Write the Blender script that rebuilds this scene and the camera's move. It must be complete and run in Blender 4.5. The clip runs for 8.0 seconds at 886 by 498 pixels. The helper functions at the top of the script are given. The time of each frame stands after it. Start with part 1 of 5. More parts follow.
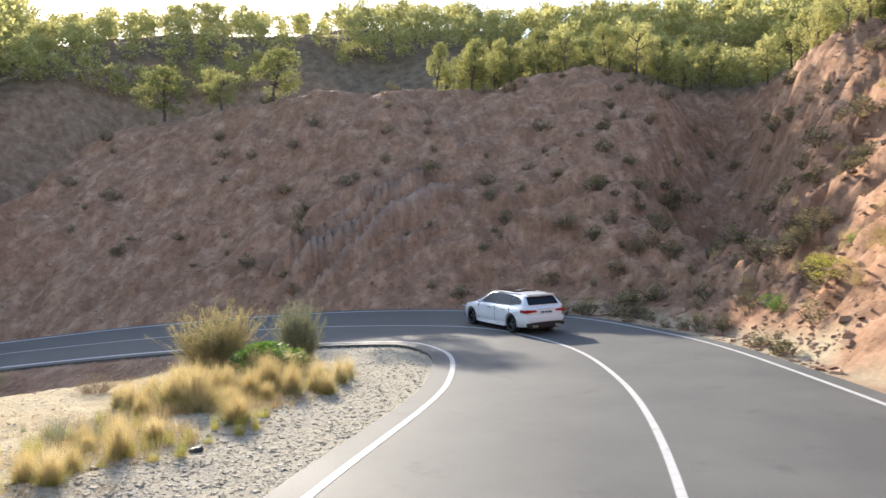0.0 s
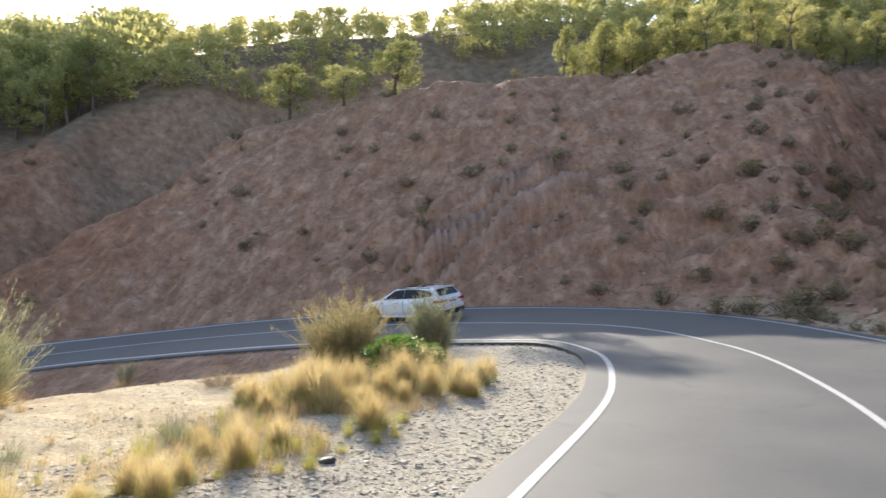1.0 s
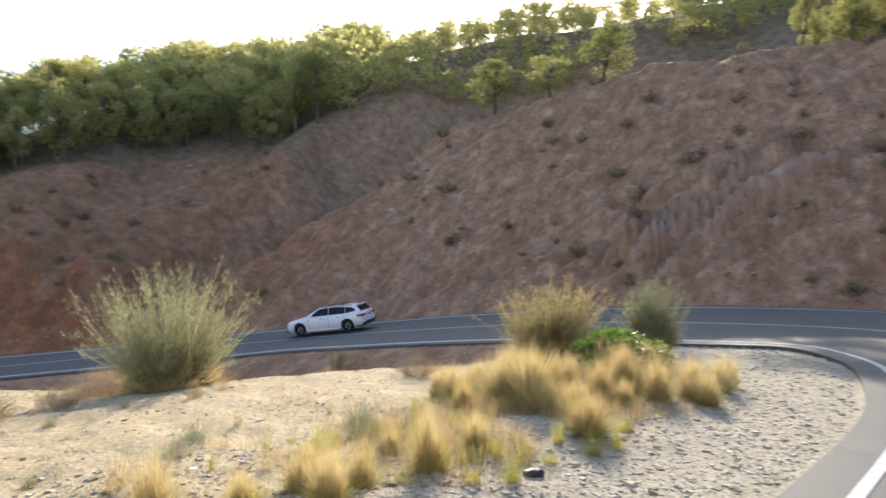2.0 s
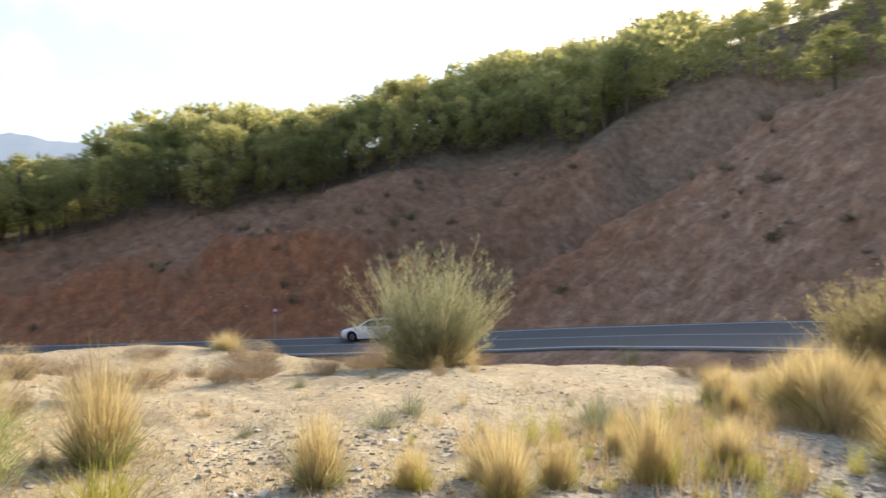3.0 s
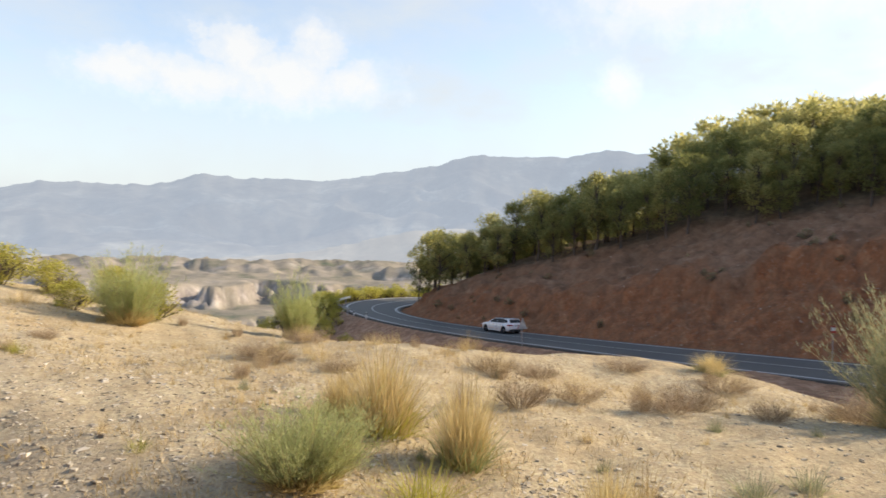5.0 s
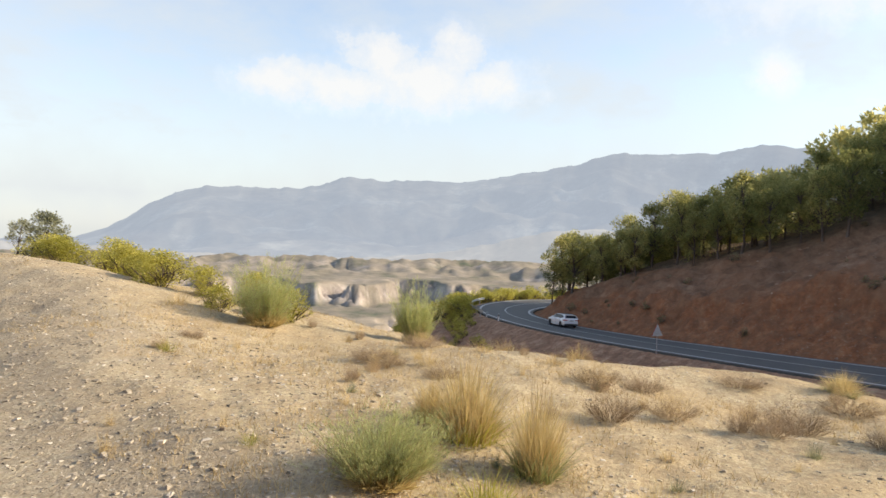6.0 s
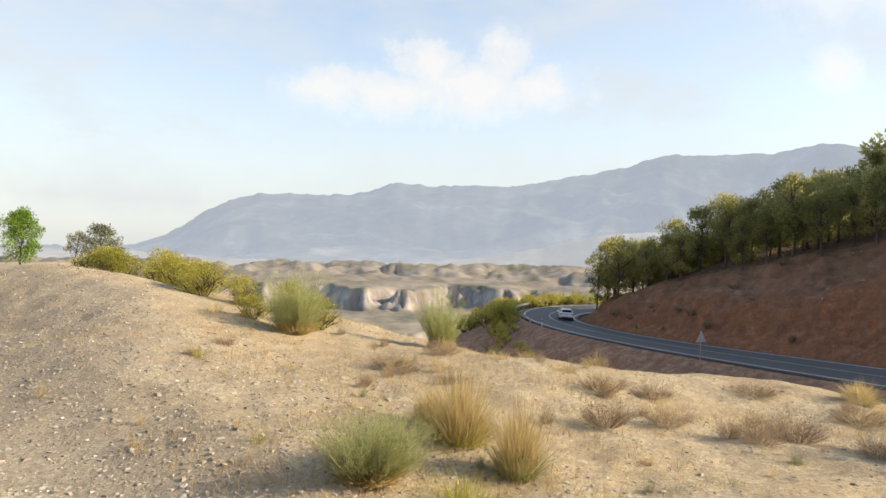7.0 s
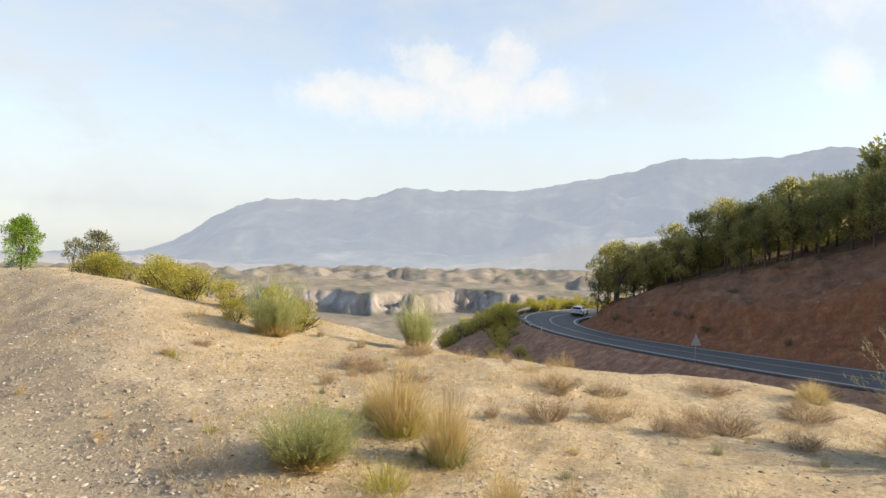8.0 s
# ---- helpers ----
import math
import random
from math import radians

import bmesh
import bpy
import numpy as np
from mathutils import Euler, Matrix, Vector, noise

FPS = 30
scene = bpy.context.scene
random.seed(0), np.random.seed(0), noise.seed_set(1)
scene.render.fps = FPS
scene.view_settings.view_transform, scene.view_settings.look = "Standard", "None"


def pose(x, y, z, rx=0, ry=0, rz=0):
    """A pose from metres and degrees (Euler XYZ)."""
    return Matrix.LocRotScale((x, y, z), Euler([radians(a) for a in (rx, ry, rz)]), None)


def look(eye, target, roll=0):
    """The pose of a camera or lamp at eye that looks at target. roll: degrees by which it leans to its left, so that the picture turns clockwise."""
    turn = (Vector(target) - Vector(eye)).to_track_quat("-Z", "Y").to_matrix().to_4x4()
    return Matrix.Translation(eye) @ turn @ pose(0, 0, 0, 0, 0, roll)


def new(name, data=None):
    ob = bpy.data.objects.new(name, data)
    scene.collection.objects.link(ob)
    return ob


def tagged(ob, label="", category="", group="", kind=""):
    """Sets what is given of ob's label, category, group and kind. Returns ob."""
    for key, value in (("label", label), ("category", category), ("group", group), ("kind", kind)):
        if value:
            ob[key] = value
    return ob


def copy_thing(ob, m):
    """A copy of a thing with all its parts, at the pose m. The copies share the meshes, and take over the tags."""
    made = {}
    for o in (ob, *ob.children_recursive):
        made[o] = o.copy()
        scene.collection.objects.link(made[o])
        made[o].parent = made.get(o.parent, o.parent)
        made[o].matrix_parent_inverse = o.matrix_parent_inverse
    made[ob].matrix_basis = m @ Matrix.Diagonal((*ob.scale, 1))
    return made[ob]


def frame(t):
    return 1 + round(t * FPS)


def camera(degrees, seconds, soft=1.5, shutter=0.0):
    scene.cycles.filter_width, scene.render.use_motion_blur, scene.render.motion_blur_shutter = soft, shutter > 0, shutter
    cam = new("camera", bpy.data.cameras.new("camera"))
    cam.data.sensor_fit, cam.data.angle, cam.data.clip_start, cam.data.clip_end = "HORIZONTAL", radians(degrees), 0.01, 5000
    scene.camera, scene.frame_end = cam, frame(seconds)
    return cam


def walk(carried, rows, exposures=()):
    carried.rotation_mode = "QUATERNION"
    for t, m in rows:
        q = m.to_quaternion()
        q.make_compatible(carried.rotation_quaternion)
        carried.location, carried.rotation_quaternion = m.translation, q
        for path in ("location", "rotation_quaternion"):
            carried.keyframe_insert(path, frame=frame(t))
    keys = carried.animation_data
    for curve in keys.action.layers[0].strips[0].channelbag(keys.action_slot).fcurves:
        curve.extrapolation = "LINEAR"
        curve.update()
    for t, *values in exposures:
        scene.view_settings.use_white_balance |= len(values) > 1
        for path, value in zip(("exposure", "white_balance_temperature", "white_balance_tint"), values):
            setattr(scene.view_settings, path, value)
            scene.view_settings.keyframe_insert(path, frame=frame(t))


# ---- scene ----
cam = camera(65.8, 8.0, shutter=0.3)
METRES, EYE, TILT, LEAN, TURN = 10.5, 3.05, 0.0, 0.0, 0.0
ROWS = [
    (0.0, 0.0, 0.0, 0.0, -0.0, 0.0, 0.0),
    (0.5, -0.0419, 0.1092, -0.0191, 3.7, 0.08, -0.01),
    (1.0, -0.0899, 0.2146, -0.0424, 9.48, 0.15, -0.08),
    (2.5, -0.1535, 0.4426, -0.1032, 38.52, 0.28, -0.45),
    (3.0, -0.1367, 0.5099, -0.1198, 52.52, 0.25, -0.77),
    (3.5, -0.1246, 0.563, -0.121, 64.98, 0.16, -1.06),
    (4.0, -0.1128, 0.6084, -0.1082, 78.14, -0.04, -1.26),
    (4.5, -0.1026, 0.6432, -0.0957, 89.0, -0.21, -1.56),
    (5.0, -0.0898, 0.6811, -0.0827, 98.17, -0.42, -1.64),
    (6.5, -0.0399, 0.78, -0.0511, 112.4, -0.67, -1.68),
    (7.0, -0.0242, 0.8234, -0.0446, 113.7, -0.43, -1.36),
    (7.5, -0.014, 0.868, -0.0423, 114.22, -0.19, -1.24),
    (8.0, -0.0017, 0.9204, -0.0419, 114.31, -0.05, -1.2),
]
EXPOSURES = [(0.0, 1.53, 6450, 10), (1.0, 1.53, 6450, 10), (2.5, 1.38, 6650, 10), (4.0, 1.17, 7000, 12), (5.0, 1.02, 7250, 12), (8.0, 0.99, 7350, 12)]
walk(cam, [(t, pose(0, 0, EYE, TILT, LEAN, TURN) @ pose(METRES * x, METRES * y, METRES * z, 90 + pitch, roll, yaw)) for t, x, y, z, yaw, pitch, roll in ROWS],
     exposures=EXPOSURES)

# ---- world, sun, exposure ----
SUN_YAW, SUN_EL = 21.5, 25.8
world = bpy.data.worlds.new("sky")
scene.world = world
world.use_nodes = True
wn = world.node_tree
wn.nodes.clear()
w_out = wn.nodes.new("ShaderNodeOutputWorld")
w_bg = wn.nodes.new("ShaderNodeBackground")
w_sky = wn.nodes.new("ShaderNodeTexSky")
w_sky.sky_type = 'NISHITA'
w_sky.sun_disc = False
w_sky.sun_elevation = radians(SUN_EL)
w_sky.sun_rotation = radians(-SUN_YAW)
w_sky.altitude = 600
w_sky.air_density = 1.0
w_sky.dust_density = 1.6
w_sky.ozone_density = 1.5
w_bg.inputs["Strength"].default_value = 0.15
wn.links.new(w_sky.outputs[0], w_bg.inputs[0])
wn.links.new(w_bg.outputs[0], w_out.inputs[0])

sun = new("sun", bpy.data.lights.new("sun", 'SUN'))
sun.data.energy = 3.5
sun.data.angle = radians(0.6)
sun.data.color = (1.0, 0.90, 0.76)
sun_way = Vector((-math.sin(radians(SUN_YAW)) * math.cos(radians(SUN_EL)), math.cos(radians(SUN_YAW)) * math.cos(radians(SUN_EL)), math.sin(radians(SUN_EL))))
sun.matrix_world = look(sun_way * 200, (0, 0, 0))


# ---- materials ----
class Nodes:
    """A small builder for node materials."""

    def __init__(self, name, rough=0.8, metal=0.0, spec=0.3):
        self.mat = bpy.data.materials.new(name)
        self.mat.use_nodes = True
        self.t = self.mat.node_tree
        self.b = self.t.nodes["Principled BSDF"]
        self.b.inputs["Roughness"].default_value = rough
        self.b.inputs["Metallic"].default_value = metal
        self.b.inputs["Specular IOR Level"].default_value = spec
        self.co = self.t.nodes.new("ShaderNodeTexCoord").outputs["Object"]

    def put(self, sock, value):
        if hasattr(value, "is_linked"):
            self.t.links.new(value, sock)
        else:
            sock.default_value = value

    def noise(self, scale, detail=4, rough=0.6, co=None, stretch=None):
        n = self.t.nodes.new("ShaderNodeTexNoise")
        n.inputs["Scale"].default_value = scale
        n.inputs["Detail"].default_value = detail
        n.inputs["Roughness"].default_value = rough
        src = co or self.co
        if stretch:
            m = self.t.nodes.new("ShaderNodeMapping")
            m.inputs["Scale"].default_value = stretch
            self.t.links.new(src, m.inputs[0])
            src = m.outputs[0]
        self.t.links.new(src, n.inputs["Vector"])
        return n.outputs["Fac"]

    def voronoi(self, scale, out="Distance", feature='F1'):
        n = self.t.nodes.new("ShaderNodeTexVoronoi")
        n.feature = feature
        n.inputs["Scale"].default_value = scale
        self.t.links.new(self.co, n.inputs["Vector"])
        return n.outputs[out]

    def ramp(self, fac, stops):
        n = self.t.nodes.new("ShaderNodeValToRGB")
        while len(n.color_ramp.elements) < len(stops):
            n.color_ramp.elements.new(0.5)
        for e, (p, c) in zip(n.color_ramp.elements, stops):
            e.position = p
            e.color = (*c, 1) if len(c) == 3 else c
        self.put(n.inputs[0], fac)
        return n.outputs[0]

    def mix(self, fac, a, b, how='MIX'):
        n = self.t.nodes.new("ShaderNodeMix")
        n.data_type = 'RGBA'
        n.blend_type = how
        self.put(n.inputs[0], fac)
        self.put(n.inputs[6], (*a, 1) if isinstance(a, tuple) and len(a) == 3 else a)
        self.put(n.inputs[7], (*b, 1) if isinstance(b, tuple) and len(b) == 3 else b)
        return n.outputs[2]

    def math(self, op, a, b=0.0, clamp=False):
        n = self.t.nodes.new("ShaderNodeMath")
        n.operation = op
        n.use_clamp = clamp
        self.put(n.inputs[0], a)
        self.put(n.inputs[1], b)
        return n.outputs[0]

    def attr(self, name):
        n = self.t.nodes.new("ShaderNodeAttribute")
        n.attribute_name = name
        return n.outputs["Fac"]

    def rand(self):
        return self.t.nodes.new("ShaderNodeObjectInfo").outputs["Random"]

    def island(self):
        return self.t.nodes.new("ShaderNodeNewGeometry").outputs["Random Per Island"]

    def bump(self, height, strength=0.5, dist=0.05):
        n = self.t.nodes.new("ShaderNodeBump")
        n.inputs["Strength"].default_value = strength
        n.inputs["Distance"].default_value = dist
        self.t.links.new(height, n.inputs["Height"])
        self.t.links.new(n.outputs[0], self.b.inputs["Normal"])

    def done(self, color, rough=None):
        self.put(self.b.inputs["Base Color"], (*color, 1) if isinstance(color, tuple) and len(color) == 3 else color)
        if rough is not None:
            self.put(self.b.inputs["Roughness"], rough)
        return self.mat


def plain(name, color, rough=0.5, metal=0.0, spec=0.5, vary=0.12):
    k = Nodes(name, rough, metal, spec)
    n = k.noise(6.0)
    lo, hi = tuple(c * (1 - vary) for c in color), tuple(min(1, c * (1 + vary)) for c in color)
    return k.done(k.ramp(n, [(0.3, lo), (0.7, hi)]))


def ground_material():
    k = Nodes("earth", 0.95, 0, 0.15)
    big, mid, fine = k.noise(0.09, 5), k.noise(0.9, 6, 0.65), k.noise(9.0, 5, 0.7)
    sand = k.ramp(mid, [(0.28, (0.33, 0.258, 0.145)), (0.5, (0.48, 0.398, 0.245)), (0.75, (0.60, 0.515, 0.335))])
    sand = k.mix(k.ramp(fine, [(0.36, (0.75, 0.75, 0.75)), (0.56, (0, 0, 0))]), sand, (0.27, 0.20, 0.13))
    straw = k.ramp(k.noise(2.3, 6, 0.75), [(0.42, (0.36, 0.265, 0.15)), (0.68, (0.60, 0.47, 0.27))])
    sand = k.mix(k.ramp(k.noise(0.5, 4), [(0.42, (0, 0, 0)), (0.62, (0.75, 0.75, 0.75))]), sand, straw)
    speck = k.noise(22.0, 3, 0.8)
    sand = k.mix(k.ramp(speck, [(0.36, (0.85, 0.85, 0.85)), (0.47, (0, 0, 0))]), sand, (0.21, 0.15, 0.09))
    clod = k.noise(5.5, 4, 0.7)
    sand = k.mix(k.ramp(clod, [(0.40, (0.6, 0.6, 0.6)), (0.50, (0, 0, 0))]), sand, (0.36, 0.28, 0.17))
    sand = k.mix(k.ramp(speck, [(0.60, (0, 0, 0)), (0.68, (0.7, 0.7, 0.7))]), sand, (0.64, 0.56, 0.43))
    grav = k.ramp(k.voronoi(26, "Color"), [(0.1, (0.18, 0.162, 0.125)), (0.5, (0.335, 0.305, 0.24)), (0.95, (0.50, 0.46, 0.375))])
    grav = k.mix(k.math('MULTIPLY', mid, 0.5), grav, (0.33, 0.275, 0.19))
    red = k.ramp(mid, [(0.25, (0.20, 0.068, 0.028)), (0.5, (0.35, 0.132, 0.056)), (0.78, (0.48, 0.225, 0.11))])
    brown = k.ramp(mid, [(0.25, (0.25, 0.13, 0.075)), (0.5, (0.42, 0.24, 0.147)), (0.78, (0.59, 0.39, 0.255))])
    streak = k.noise(1.0, 5, 0.7, stretch=(1.3, 1.3, 0.18))
    slope = k.mix(k.ramp(k.math('ADD', k.math('MULTIPLY', big, 0.6), k.math('MULTIPLY', k.attr("redness"), 0.7)), [(0.45, (0, 0, 0)), (0.75, (1, 1, 1))]), brown, red)
    chip_shade = k.noise(3.2, 5, 0.75)
    slope = k.mix(k.ramp(chip_shade, [(0.56, (0, 0, 0)), (0.68, (0.6, 0.6, 0.6))]), slope, (0.50, 0.36, 0.24))
    # crevice shade put into the colour where this noise and its bump run low
    slope = k.mix(k.ramp(chip_shade, [(0.34, (0.7, 0.7, 0.7)), (0.45, (0, 0, 0))]), slope, (0.11, 0.060, 0.034))
    slope = k.mix(k.ramp(streak, [(0.42, (0.55, 0.55, 0.55)), (0.62, (0, 0, 0))]), slope, (0.16, 0.088, 0.05))
    bed = k.attr("bedding")
    slope = k.mix(k.ramp(bed, [(0.25, (0, 0, 0)), (0.8, (0.55, 0.55, 0.55))]), slope, k.ramp(mid, [(0.3, (0.34, 0.225, 0.165)), (0.7, (0.52, 0.39, 0.30))]))
    far = k.ramp(k.noise(0.011, 7, 0.75), [(0.34, (0.11, 0.125, 0.085)), (0.46, (0.21, 0.185, 0.14)), (0.6, (0.29, 0.25, 0.195)), (0.75, (0.38, 0.34, 0.285))])
    scar = k.ramp(k.noise(0.03, 6, 0.75, stretch=(1, 1, 0.3)), [(0.34, (0.12, 0.098, 0.09)), (0.48, (0.29, 0.25, 0.22)), (0.62, (0.50, 0.455, 0.405))])
    far = k.mix(k.attr("cliff"), far, scar)
    # litter under the pines; also stands in for shade on the ravine's far wall
    litter_shade = k.ramp(mid, [(0.3, (0.10, 0.075, 0.05)), (0.7, (0.25, 0.185, 0.12))])
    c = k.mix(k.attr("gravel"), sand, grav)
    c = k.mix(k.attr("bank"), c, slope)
    duff = k.ramp(mid, [(0.25, (0.135, 0.068, 0.037)), (0.5, (0.245, 0.128, 0.07)), (0.78, (0.37, 0.20, 0.112))])
    c = k.mix(k.math('MULTIPLY', k.attr("duff"), k.ramp(big, [(0.35, (0.45, 0.45, 0.45)), (0.6, (0.9, 0.9, 0.9))])), c, duff)
    c = k.mix(k.attr("wood"), c, litter_shade)
    c = k.mix(k.attr("far"), c, far)
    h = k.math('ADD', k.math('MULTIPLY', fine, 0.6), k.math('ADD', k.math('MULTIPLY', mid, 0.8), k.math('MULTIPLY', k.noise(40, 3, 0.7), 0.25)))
    k.bump(k.math('ADD', h, k.math('MULTIPLY', k.attr("bank"), k.math('MULTIPLY', chip_shade, 2.0))), 0.55, 0.09)
    return k.done(c)


def asphalt_material():
    k = Nodes("asphalt", 0.7, 0, 0.38)
    wear = k.noise(0.35, 4)
    grit = k.noise(60, 3, 0.7)
    c = k.ramp(grit, [(0.3, (0.054, 0.053, 0.049)), (0.7, (0.098, 0.096, 0.088))])
    c = k.mix(k.ramp(wear, [(0.4, (0, 0, 0)), (0.65, (0.6, 0.6, 0.6))]), c, (0.124, 0.121, 0.108))
    stain = k.noise(0.9, 6, 0.75)
    c = k.mix(k.ramp(stain, [(0.30, (0.6, 0.6, 0.6)), (0.42, (0, 0, 0))]), c, (0.042, 0.042, 0.041))
    k.bump(grit, 0.35, 0.01)
    return k.done(c, k.ramp(wear, [(0.3, (0.66, 0.66, 0.66)), (0.7, (0.76, 0.76, 0.76))]))


def line_material():
    k = Nodes("road_paint", 0.55, 0, 0.4)
    n = k.noise(5.0, 6, 0.75)
    return k.done(k.ramp(n, [(0.28, (0.26, 0.255, 0.24)), (0.42, (0.43, 0.42, 0.395)), (0.8, (0.53, 0.52, 0.49))]))


def foliage(name, dark, mid, light, rough=0.6, clear=0.35, single=0.4):
    """Leaves that let some light through."""
    k = Nodes(name, rough, 0, 0.25)
    r = k.math('ADD', k.math('MULTIPLY', k.island(), 1 - single), k.math('MULTIPLY', k.rand(), single))
    c = k.ramp(r, [(0.1, dark), (0.5, mid), (0.9, light)])
    k.done(c)
    tr = k.t.nodes.new("ShaderNodeBsdfTranslucent")
    mx = k.t.nodes.new("ShaderNodeMixShader")
    k.t.links.new(c, tr.inputs[0])
    mx.inputs[0].default_value = clear
    k.t.links.new(k.b.outputs[0], mx.inputs[1])
    k.t.links.new(tr.outputs[0], mx.inputs[2])
    k.t.links.new(mx.outputs[0], k.t.nodes["Material Output"].inputs[0])
    return k.mat


def bark_material():
    k = Nodes("bark", 0.9, 0, 0.2)
    n = k.noise(7, 5, 0.7, stretch=(1, 1, 0.25))
    k.bump(n, 0.7, 0.03)
    return k.done(k.ramp(n, [(0.3, (0.06, 0.045, 0.035)), (0.7, (0.19, 0.15, 0.12))]))


EARTH, ASPHALT, PAINT, BARK = ground_material(), asphalt_material(), line_material(), bark_material()
PINE = foliage("pine_needles", (0.15, 0.165, 0.052), (0.33, 0.32, 0.11), (0.59, 0.53, 0.21), 0.6, 0.62, 0.6)

# ---- the road's line: x, y, height, half width to the inside, to the outside, cross fall, height of the cut above it, slope above the cut, how far that slope goes, slope of the cut ----
ROAD = [
    (-20.00, -48.00, 1.60, 3.60, 3.60, 0.000, 9, 0.38, 40, 0.74),
    (-11.50, -28.00, 0.90, 3.60, 3.60, 0.000, 9, 0.38, 40, 0.74),
    (-4.25, -10.02, 0.31, 3.84, 4.18, -0.001, 10, 0.3, 42, 0.78),
    (0.33, -0.06, 0.14, 4.15, 4.73, 0.007, 10.5, 0.29, 44, 1.1),
    (2.88, 8.22, 0.05, 4.45, 4.94, 0.012, 11.5, 0.28, 44, 1.25),
    (4.11, 15.93, 0.01, 4.00, 4.30, 0.026, 12.5, 0.28, 44, 1.2),
    (3.54, 22.27, 0.03, 3.78, 4.38, 0.026, 14.4, 0.31, 46, 0.82),
    (0.19, 26.75, 0.03, 3.88, 4.62, 0.044, 16.2, 0.3, 46, 0.76),
    (-8.24, 30.36, -0.54, 3.87, 4.13, 0.080, 16.5, 0.32, 50, 0.9),
    (-18.41, 33.02, -1.70, 3.70, 4.09, 0.093, 15.1, 0.45, 56, 0.95),
    (-26.92, 33.21, -2.77, 3.50, 3.80, 0.070, 14, 0.49, 50, 0.88),
    (-35.97, 29.21, -3.80, 3.44, 3.46, 0.035, 16.5, 0.46, 38, 0.54),
    (-42.76, 23.96, -4.42, 3.32, 3.40, 0.021, 14, 0.44, 33, 0.53),
    (-49.37, 17.88, -4.97, 3.34, 3.32, 0.013, 12, 0.42, 30, 0.53),
    (-57.04, 10.79, -5.56, 3.36, 3.28, 0.003, 10, 0.4, 28, 0.54),
    (-65.97, 1.74, -6.10, 3.31, 3.15, -0.014, 8, 0.38, 26, 0.56),
    (-76.18, -7.21, -6.52, 3.29, 3.17, -0.037, 6.2, 0.34, 24, 0.6),
    (-87.09, -14.00, -6.67, 3.28, 3.15, -0.048, 3.6, 0.26, 22, 0.7),
    (-98.99, -15.84, -6.86, 3.44, 3.37, -0.050, 2.4, 0.2, 22, 0.7),
    (-111.09, -12.05, -7.03, 3.42, 3.36, -0.034, 2.4, 0.16, 20, 0.7),
    (-124.05, -2.03, -7.55, 3.43, 3.39, -0.003, 4, 0.15, 20, 0.6),
    (-145.00, 18.00, -8.80, 3.40, 3.40, 0.000, 4, 0.15, 20, 0.6),
]


def curve_through(points, step):
    """A smooth curve through the points, at even steps along its length."""
    p = np.array(points, float)
    p = np.vstack([2 * p[0] - p[1], p, 2 * p[-1] - p[-2]])
    out = []
    for i in range(1, len(p) - 2):
        u = np.linspace(0, 1, 60, endpoint=False)[:, None]
        a, b, c, d = p[i - 1], p[i], p[i + 1], p[i + 2]
        out.append(0.5 * (2 * b + (c - a) * u + (2 * a - 5 * b + 4 * c - d) * u ** 2 + (3 * b - a - 3 * c + d) * u ** 3))
    q = np.vstack(out + [p[-2:-1]])
    run = np.concatenate([[0], np.cumsum(np.hypot(*np.diff(q[:, :2], axis=0).T))])
    s = np.arange(0, run[-1], step)
    return s, np.stack([np.interp(s, run, q[:, j]) for j in range(q.shape[1])], 1)


RS, RC = curve_through(ROAD, 0.5)
RT = np.gradient(RC[:, :2], axis=0)
RT /= np.hypot(RT[:, 0], RT[:, 1])[:, None]
RN = np.stack([RT[:, 1], -RT[:, 0]], 1)          # to the outside, the hill's side


BEND = (np.gradient(RN, RS, axis=0) * RT).sum(1)


def value_noise(x, y, seed=0):
    """Smooth noise of plane coordinates, -1 to 1."""
    xi, yi = np.floor(x), np.floor(y)
    xf, yf = x - xi, y - yi
    u, v = xf * xf * (3 - 2 * xf), yf * yf * (3 - 2 * yf)

    def grid(i, j):
        h = np.sin(i * 127.1 + j * 311.7 + seed * 74.7) * 43758.5453
        return 2 * (h - np.floor(h)) - 1

    return (grid(xi, yi) * (1 - u) + grid(xi + 1, yi) * u) * (1 - v) + (grid(xi, yi + 1) * (1 - u) + grid(xi + 1, yi + 1) * u) * v


def fbm(x, y, octaves=4, seed=0, gain=0.5):
    total, amp = 0, 1.0
    for o in range(octaves):
        total = total + amp * value_noise(x * 2 ** o, y * 2 ** o, seed + o)
        amp *= gain
    return total


def smooth(a, b, x):
    u = np.clip((x - a) / (b - a), 0, 1)
    return u * u * (3 - 2 * u)


def near_road(x, y):
    """The nearest sample of the road's line, and the distance to it, positive on the hill's side."""
    near = np.empty(len(x), int)
    for i in range(0, len(x), 20000):
        dx = x[i:i + 20000, None] - RC[None, ::2, 0]
        dy = y[i:i + 20000, None] - RC[None, ::2, 1]
        near[i:i + 20000] = 2 * np.argmin(dx * dx + dy * dy, 1)
    rel = np.stack([x, y], 1) - RC[near, :2]
    side = (rel * RN[near]).sum(1)
    d = np.hypot(rel[:, 0], rel[:, 1])
    return near, np.where(side >= 0, d, -d)


RIM = np.array([(4.0, -60.0), (-34.0, -34.0), (-27.0, -22.0), (-22.5, -11.0), (-19.5, -3.0), (-17.6, 3.0), (-18.0, 8.0), (-17.6, 11.6), (-14.2, 13.8), (-11.2, 17.2), (-9.2, 20.8), (-7.6, 24.3), (-3.0, 23.5), (1.0, 17.0), (1.0, 0.0), (-4.0, -20.0)])


